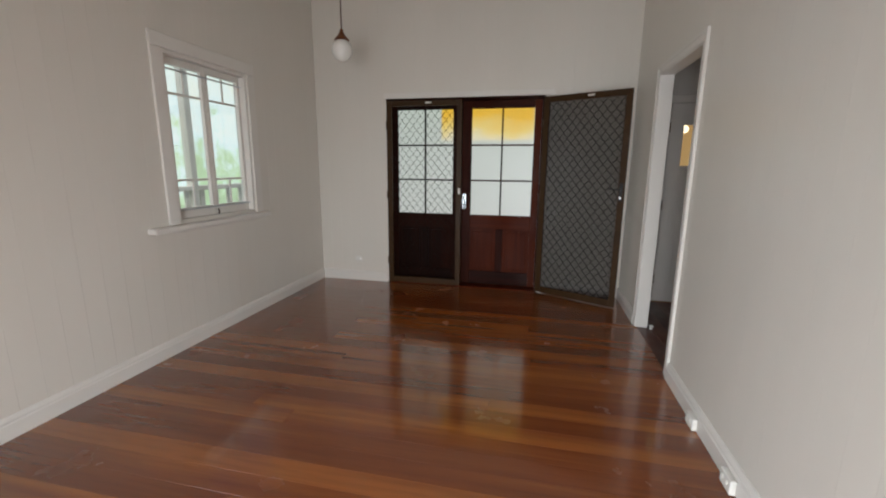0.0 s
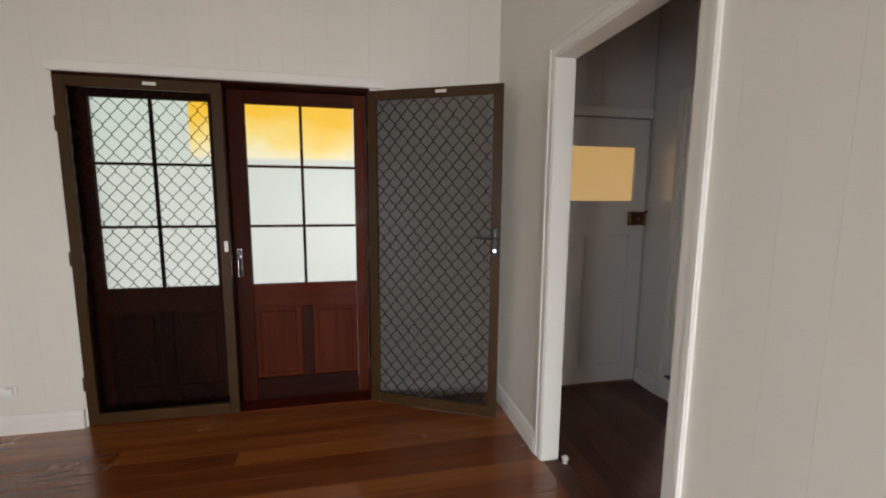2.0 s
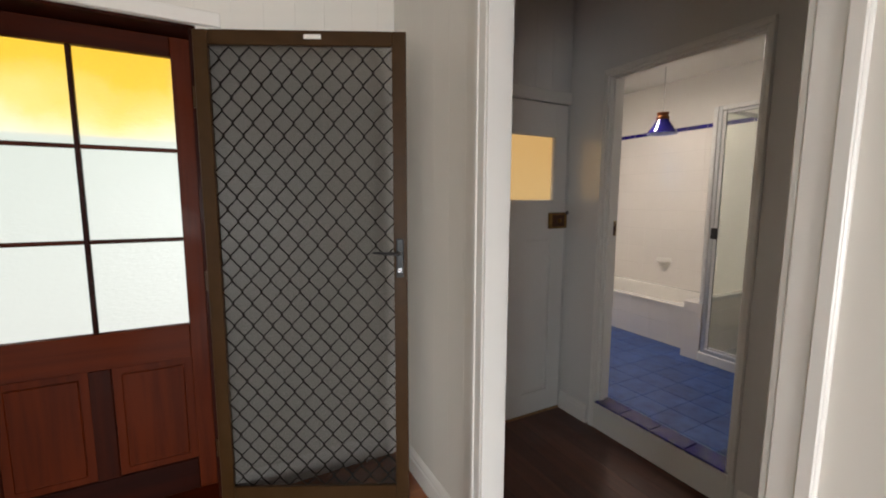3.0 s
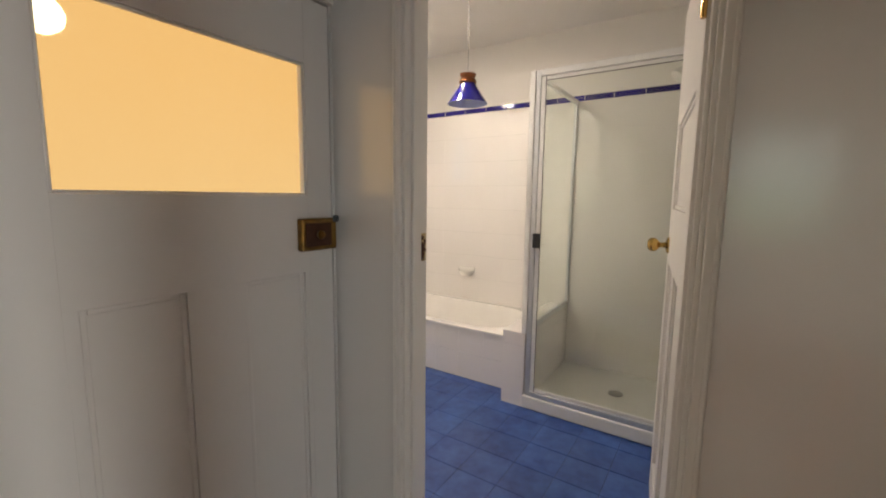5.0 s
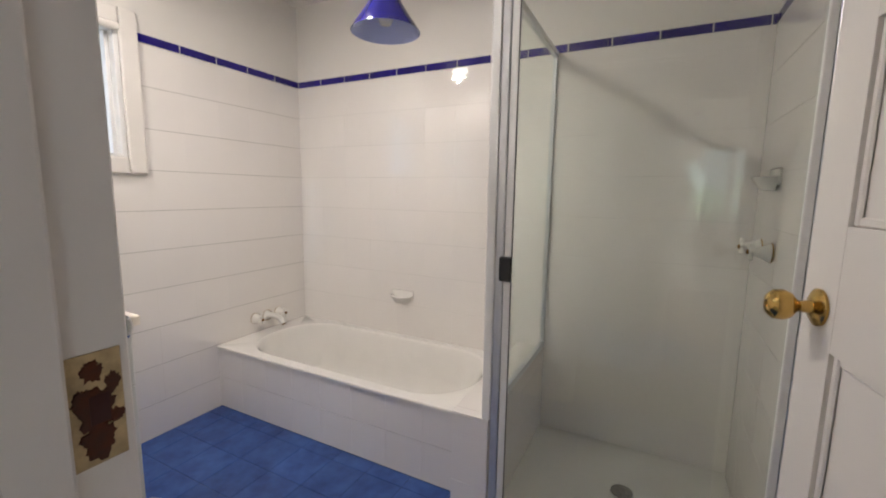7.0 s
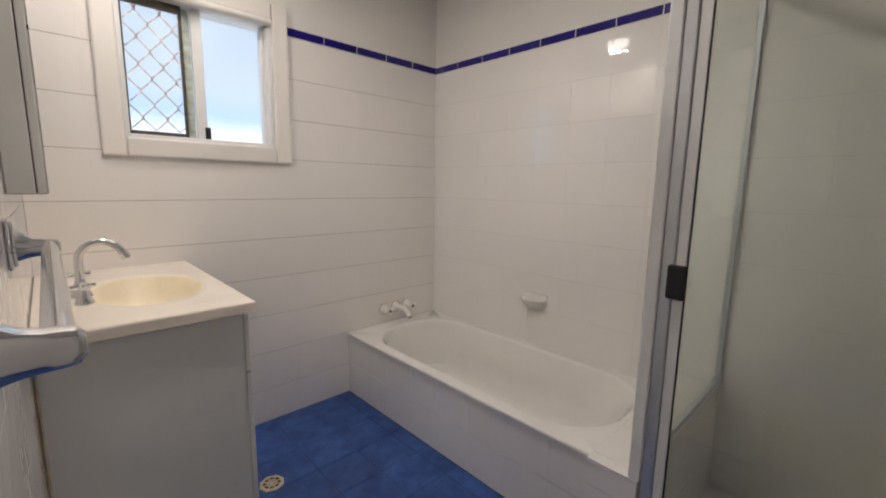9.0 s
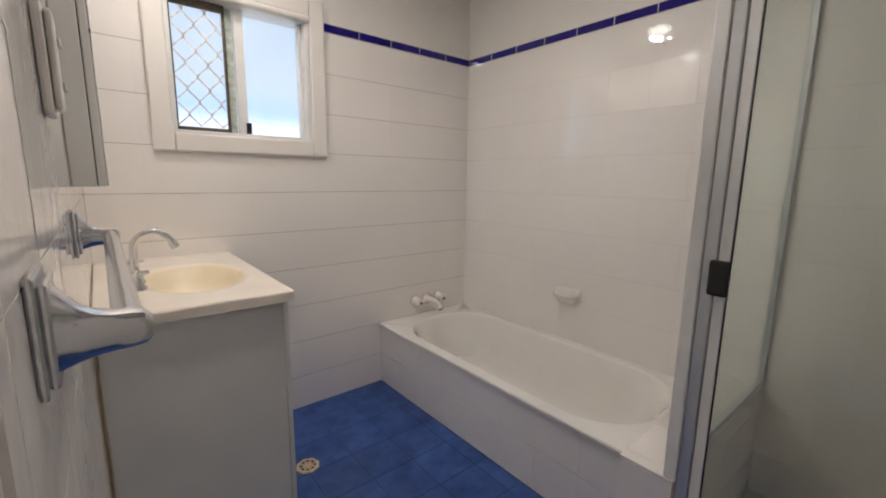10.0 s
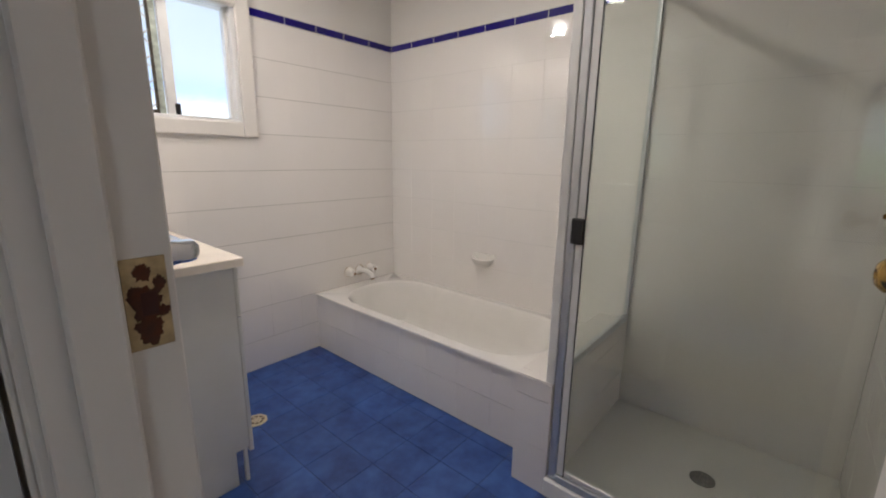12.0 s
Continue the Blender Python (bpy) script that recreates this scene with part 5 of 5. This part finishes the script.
gpo = thing("power_outlet", (BX0 + 0.0085, 5.00, 1.61), "white upright double power outlet on the tiled wall", "outlet")
part("plate", box(0, 0.012, -0.038, 0.038, -0.075, 0.075, 0.006, None, 2), M_PLAST, gpo)
part("cover", box(0.0122, 0.022, -0.030, 0.030, -0.066, 0.066, 0.006, None, 2), M_PLAST, gpo)
for zz in (-0.03, 0.03):
    part("rocker", box(0.0222, 0.027, 0.008, 0.022, zz - 0.007, zz + 0.007, 0.002), M_PLAST, gpo)
    part("screw", rod((0.0120, 0.034, zz), (0.0135, 0.034, zz), 0.003), M_STEEL, gpo)

# ---------------------------------------------------------------- bathroom lamps and floor waste
pl = thing("pendant_lamp", (3.940, 4.935, 0), "cobalt blue glass cone pendant on a thin cord", "pendant lamp")
PZ = 2.042
bm = lathe([(0.121, PZ), (0.109, PZ + 0.019), (0.086, PZ + 0.051), (0.062, PZ + 0.087), (0.045, PZ + 0.117), (0.043, PZ + 0.123)], 36)
part("shade", bm, M_BSHADE, pl, "cobalt blue glass shade", True)
bm = lathe([(0.120, PZ - 0.0005), (0.107, PZ + 0.018), (0.083, PZ + 0.050), (0.058, PZ + 0.086), (0.043, PZ + 0.114), (0.0, PZ + 0.115)], 36)
part("lining", bm, M_BSHADEIN, pl, "pale inner face of shade", True)
part("bulb", lathe([(0, PZ + 0.021), (0.019, PZ + 0.025), (0.026, PZ + 0.040), (0.025, PZ + 0.060), (0.013, PZ + 0.084), (0.012, PZ + 0.112)], 20), M_GLOBE, pl, "unlit bulb", True)
part("gallery", lathe([(0.044, PZ + 0.117), (0.053, PZ + 0.123), (0.049, PZ + 0.138), (0.038, PZ + 0.147), (0.047, PZ + 0.162), (0.049, PZ + 0.172), (0.019, PZ + 0.177), (0, PZ + 0.177)], 24), M_COPPER, pl, "aged copper gallery", True)
part("cord", rod((0, 0, PZ + 0.175), (0, 0, BCEIL - 0.03), 0.0022, 8), M_CORD, pl)
part("ceiling_rose", lathe([(0.0035, BCEIL - 0.04), (0.03, BCEIL - 0.03), (0.045, BCEIL - 0.01), (0.046, BCEIL - 0.0005), (0, BCEIL - 0.0005)], 22), M_PLAST, pl, "", True)

m_lit, nt_, nd_, ln_, b_ = mat_new("lit_opal_glass")
b_.inputs["Emission Color"].default_value = (1.0, 0.93, 0.84, 1)
b_.inputs["Emission Strength"].default_value = 5.0
# A fitting for each lamp; the second fitting is added with its fill.
for lx, ly in LAMPS:
    clamp = thing("ceiling_light", (lx, ly, 0), "small round lit opal ceiling light with white rim, the second an added fill", "ceiling light", "bathroom ceiling lights")
    part("rim", lathe([(0.078, BCEIL - 0.0005), (0.080, BCEIL - 0.022), (0.075, BCEIL - 0.030), (0.071, BCEIL - 0.024), (0.071, BCEIL - 0.0005)], 32), M_WALU, clamp, "", True)
    part("diffuser", lathe([(0.070, BCEIL - 0.022), (0.068, BCEIL - 0.045), (0.056, BCEIL - 0.066), (0.022, BCEIL - 0.080), (0, BCEIL - 0.085)], 32), m_lit, clamp, "glowing opal glass", True)

fw = thing("floor_waste", (3.507, 5.838, BZ), "cream plastic floor waste grate let into the blue tiles", "floor drain")
part("ring", lathe([(0.052, 0.0005), (0.050, 0.005), (0.040, 0.006), (0.038, 0.003)], 8), plain("cream_plastic", (0.72, 0.62, 0.42), 0.4), fw)
# Dark disc painted for the shade below the grate.
part("pit", lathe([(0.0385, 0.0012), (0, 0.0010)], 24), M_GAPSHADE, fw)
bm = bmesh.new()
for k in range(4):
    m = Matrix.Rotation(radians(45 * k), 4, "Z")
    bmesh.ops.create_cube(bm, size=1, matrix=Matrix.Translation((0, 0, 0.0035)) @ m @ Matrix.Diagonal((0.078, 0.005, 0.003, 1)))
lathe([(0.022, 0.002), (0.022, 0.0052), (0.017, 0.0052), (0.017, 0.002)], 20, None, bm)
part("grate", bm, bpy.data.materials["cream_plastic"], fw)

# ---------------------------------------------------------------- pieces: wall boards, floor boards, tiles
def board_wall(parent, axis, lo, hi, face, out, z0, z1, holes, pitch, material, phase=0.0):
    """Vertical V-jointed boards on a wall's face, cut round openings."""
    n = 0
    u = lo - phase
    while u < hi:
        a, b = max(u, lo), min(u + pitch, hi)
        u += pitch
        if b - a < 0.01:
            continue
        cuts = sorted({a, b, *[h[k] for h in holes for k in (0, 1) if a < h[k] < b]})
        for c, d in zip(cuts, cuts[1:]):
            spans = [(z0, z1)]
            for h in holes:
                if h[0] <= c + 1e-6 and d <= h[1] + 1e-6:
                    spans = [s for p, q in spans for s in ((p, min(q, h[2])), (max(p, h[3]), q)) if s[1] - s[0] > 0.01]
            for p, q in spans:
                w, t = d - c - 0.0007, 0.011
                mid = ((c + d) / 2, face + out * t / 2)
                at = (mid[0], mid[1], (p + q) / 2) if axis == "x" else (mid[1], mid[0], (p + q) / 2)
                piece("board", *((w, t) if axis == "x" else (t, w)), q - p, at, 0.0, material, parent)
                n += 1
    return n


board_wall(wall_front, "x", LX + 0.012, RX - 0.012, FY, -1, 0, CEIL, [DOOR], 0.138, M_WALL)
board_wall(wall_left, "y", -1.0, FY - 0.012, LX, 1, 0, CEIL, [SIDEW, ADDSIDE], 0.138, M_WALL, 0.05)
board_wall(wall_right, "y", -1.0, FY - 0.012, RX, -1, 0, CEIL, [HALLO], 0.138, M_WALL, 0.03)
board_wall(wall_hall_north, "x", HX0 + 0.001, HX1 - 0.012, HY1, -1, 0, CEIL, [AMBER], 0.138, M_HALL)


def floor_boards(parent, x0, x1, y0, y1, pitch, material, run, key):
    """Boards laid with hairline joints, in two or three lengths a row."""
    random.seed(11)
    a, b, c, d = (x0, x1, y0, y1) if run == "x" else (y0, y1, x0, x1)
    v = c
    while v < d - 0.02:
        w = min(pitch, d - v)
        cut = a + random.uniform(0.25, 0.75) * (b - a) if random.random() < 0.55 else b
        for p, q in ((a, cut), (cut, b)):
            if q - p > 0.05:
                L, W = q - p - 0.0004, w - 0.0005
                at = ((p + q) / 2, v + w / 2, -0.011)
                if run == "x":
                    piece(key, L, W, 0.022, at, 0.0007, material, parent)
                else:
                    piece(key, W, L, 0.022, (at[1], at[0], at[2]), 0.0007, material, parent)
        v += pitch


floor_boards(floor_living, LX, RX, -1.6, FY + 0.0, 0.132, M_FLOOR, "x", "floor_board")
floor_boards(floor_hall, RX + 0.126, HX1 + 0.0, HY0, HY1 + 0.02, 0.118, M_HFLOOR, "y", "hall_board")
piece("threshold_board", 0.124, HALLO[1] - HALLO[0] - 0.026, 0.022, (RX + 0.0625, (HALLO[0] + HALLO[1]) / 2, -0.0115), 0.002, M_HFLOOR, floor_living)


def tile_wall(parent, axis, lo, hi, face, out, zs, holes, start, pitch, material, t=0.008, gap=(0.0001, 0.0014), key="tile", lean=0.0035):
    """Glazed wall tiles in level courses; the upright joints are closer than the level ones."""
    u = start
    while u > lo:
        u -= pitch
    while u < hi:
        a, b = max(u, lo), min(u + pitch, hi)
        u += pitch
        if b - a < 0.008:
            continue
        for p, q in zs:
            rects = [(a, b, p, q)]
            for h in holes:
                nxt = []
                for c, d, e, f in rects:
                    if d <= h[0] or c >= h[1] or f <= h[2] or e >= h[3]:
                        nxt.append((c, d, e, f))
                        continue
                    if c < h[0]:
                        nxt.append((c, h[0], e, f))
                    if d > h[1]:
                        nxt.append((h[1], d, e, f))
                    m0, m1 = max(c, h[0]), min(d, h[1])
                    if e < h[2]:
                        nxt.append((m0, m1, e, h[2]))
                    if f > h[3]:
                        nxt.append((m0, m1, h[3], f))
                rects = nxt
            for c, d, e, f in rects:
                if d - c < 0.006 or f - e < 0.006:
                    continue
                at = ((c + d) / 2, face + out * t / 2, (e + f) / 2) if axis == "x" else (face + out * t / 2, (c + d) / 2, (e + f) / 2)
                w = d - c - gap[0]
                ob = piece(key, *((w, t) if axis == "x" else (t, w)), f - e - gap[1], at, 0.0, material, parent)
                tip, swing = random.uniform(-lean, lean), random.uniform(-lean, lean)
                ob.rotation_euler = (tip, 0, swing) if axis == "x" else (0, tip, swing)


random.seed(5)
P = 0.2035
BAND0, BAND1 = 2.190, 2.232
rows_up = [(BAND0 - P * (k + 1), BAND0 - P * k) for k in range(9)] + [(BZ, BAND0 - P * 9)]
rows_hi = [(BAND1, 2.42)]
hw = (BATHW[0] - 0.07, BATHW[1] + 0.07, BATHW[2] - 0.07, BATHW[3] + 0.07)
wall_slab("trim_tile_bed_north", "x", BX0 + 0.0065, BX1 - 0.0065, BY1 - 0.0001, BY1 - 0.0064, BZ, BAND1 + 0.001, [hw], M_GROUT, "pale grout bed of the wall tiles")
structure("trim_tile_bed_east", box(BX1 - 0.0066, BX1 - 0.0001, BY0 + 0.0066, BY1 - 0.0066, BZ, BAND1 + 0.001), M_GROUT, "pale grout bed of the wall tiles")
structure("trim_tile_bed_south", box(BX0 + 0.0066, BX1 - 0.0067, BY0 + 0.0001, BY0 + 0.0064, BZ, BAND1 + 0.001), M_GROUT, "pale grout bed of the wall tiles")
structure("trim_tile_bed_west", box(BX0 + 0.0001, BX0 + 0.0064, BATHO[1] + 0.008, BY1 - 0.0066, BZ, BAND1), M_GROUT, "pale grout bed of the wall tiles")
for nm, bb in (("trim_band_bed_north", (BATHW[1] + 0.078, BX1 - 0.0115, BY1 - 0.0098, BY1 - 0.0066)), ("trim_band_bed_east", (BX1 - 0.0098, BX1 - 0.0068, BY0 + 0.012, BY1 - 0.0115)), ("trim_band_bed_south", (BX0 + 0.012, BX1 - 0.0115, BY0 + 0.0066, BY0 + 0.0098))):
    structure(nm, box(*bb, BAND0 + 0.0005, BAND1 - 0.0005), M_CERAM, "white grout behind the border tiles")
tile_wall(wall_bath_north, "x", BX0 + 0.009, BX1 - 0.009, BY1, -1, rows_up, [hw], BX1 - 0.009, P, M_TILE, 0.008, (0.0001, 0.0028))
tile_wall(wall_bath_north, "x", BX0 + 0.009, BATHW[0] - 0.07, BY1, -1, rows_hi, [], BX1 - 0.009, P, M_TILE)
tile_wall(wall_bath_north, "x", BATHW[1] + 0.076, BX1 - 0.009, BY1, -1, [(BAND0, BAND1)], [], BX1 - 0.009, P, M_BLUE, 0.011, (0.0042, 0.0030), "border_tile")
tile_wall(wall_bath_east, "y", BY0 + 0.009, BY1 - 0.0005, BX1, -1, rows_up, [], BY1 - 0.006, P, M_TILE, 0.008, (0.0004, 0.0008))
tile_wall(wall_bath_east, "y", BY0 + 0.009, BY1 - 0.012, BX1, -1, [(BAND0, BAND1)], [], BY1 - 0.012, P, M_BLUE, 0.011, (0.0042, 0.0030), "border_tile")
tile_wall(wall_bath_south, "x", BX0 + 0.009, BX1 - 0.0005, BY0, 1, rows_up, [], BX1 - 0.006, P, M_TILE)
tile_wall(wall_bath_south, "x", BX0 + 0.009, BX1 - 0.012, BY0, 1, [(BAND0, BAND1)], [], BX1 - 0.012, P, M_BLUE, 0.011, (0.0042, 0.0030), "border_tile")
tile_wall(wall_bath_west, "y", BATHO[1] + 0.006, BY1 - 0.0005, BX0, 1, rows_up + rows_hi, [], BY1 - 0.006, P, M_TILE)
front_rows = [(BZ + 0.0005, 0.366), (0.366, 0.5445)]
tile_wall(front, "y", 4.700, BY1 - 0.009, 4.192, -1, front_rows, [], 5.118, P, M_TILE, 0.007, (0.0014, 0.0030))
nib_rows = [(BZ + 0.0005, 0.366), (0.366, 0.569), (0.569, 0.645)]
tile_wall(nib, "y", 4.546, 4.694, 4.036, -1, nib_rows, [], 4.546, P, M_TILE, 0.007)
tile_wall(nib, "x", 4.036, BX1 - 0.009, 4.552, -1, nib_rows, [], BX1 - 0.009, P, M_TILE, 0.006)
tile_wall(nib, "x", 4.165, BX1 - 0.009, 4.690, 1, [(0.555, 0.645)], [], BX1 - 0.009, P, M_TILE, 0.005)
u = BX1 - 0.009
while u > 4.029:
    a = max(u - P, 4.029)
    piece("cap_tile", u - a - 0.001, 0.150, 0.008, ((u + a) / 2, 4.620, 0.649), 0.0015, M_TILE, nib)
    u = a


def floor_tiles():
    """Blue floor tiles on the raised bathroom floor, joints a little darker."""
    y = 5.788 - 12 * P
    while y < BY1:
        x = 3.697 - 5 * P
        while x < 4.19:
            a, b = max(x, BX0 + 0.002), min(x + P, 4.184)
            c, d = max(y, BY0 + 0.002), min(y + P, BY1 - 0.002)
            if b - a > 0.01 and d - c > 0.01:
                piece("floor_tile", b - a - 0.0024, d - c - 0.0024, 0.010, ((a + b) / 2, (c + d) / 2, BZ - 0.005), 0.0014, M_BFLOOR, floor_bath)
            x += P
        y += P


floor_tiles()
x = BATHO[0] + 0.014
while x < BATHO[1] - 0.014:
    q = min(x + P, BATHO[1] - 0.014)
    piece("sill_tile", 0.128, q - x - 0.003, 0.012, (HX1 + 0.052, (x + q) / 2, BZ + 0.002), 0.004, M_BLUE, floor_bath)
    x = q
structure("trim_bathroom_riser", box(HX1 - 0.010, HX1 + 0.0018, BATHO[0] + 0.0005, BATHO[1] - 0.0005, 0.001, BZ - 0.006, 0.002), M_TRIM, "white painted riser under the bathroom doorway")
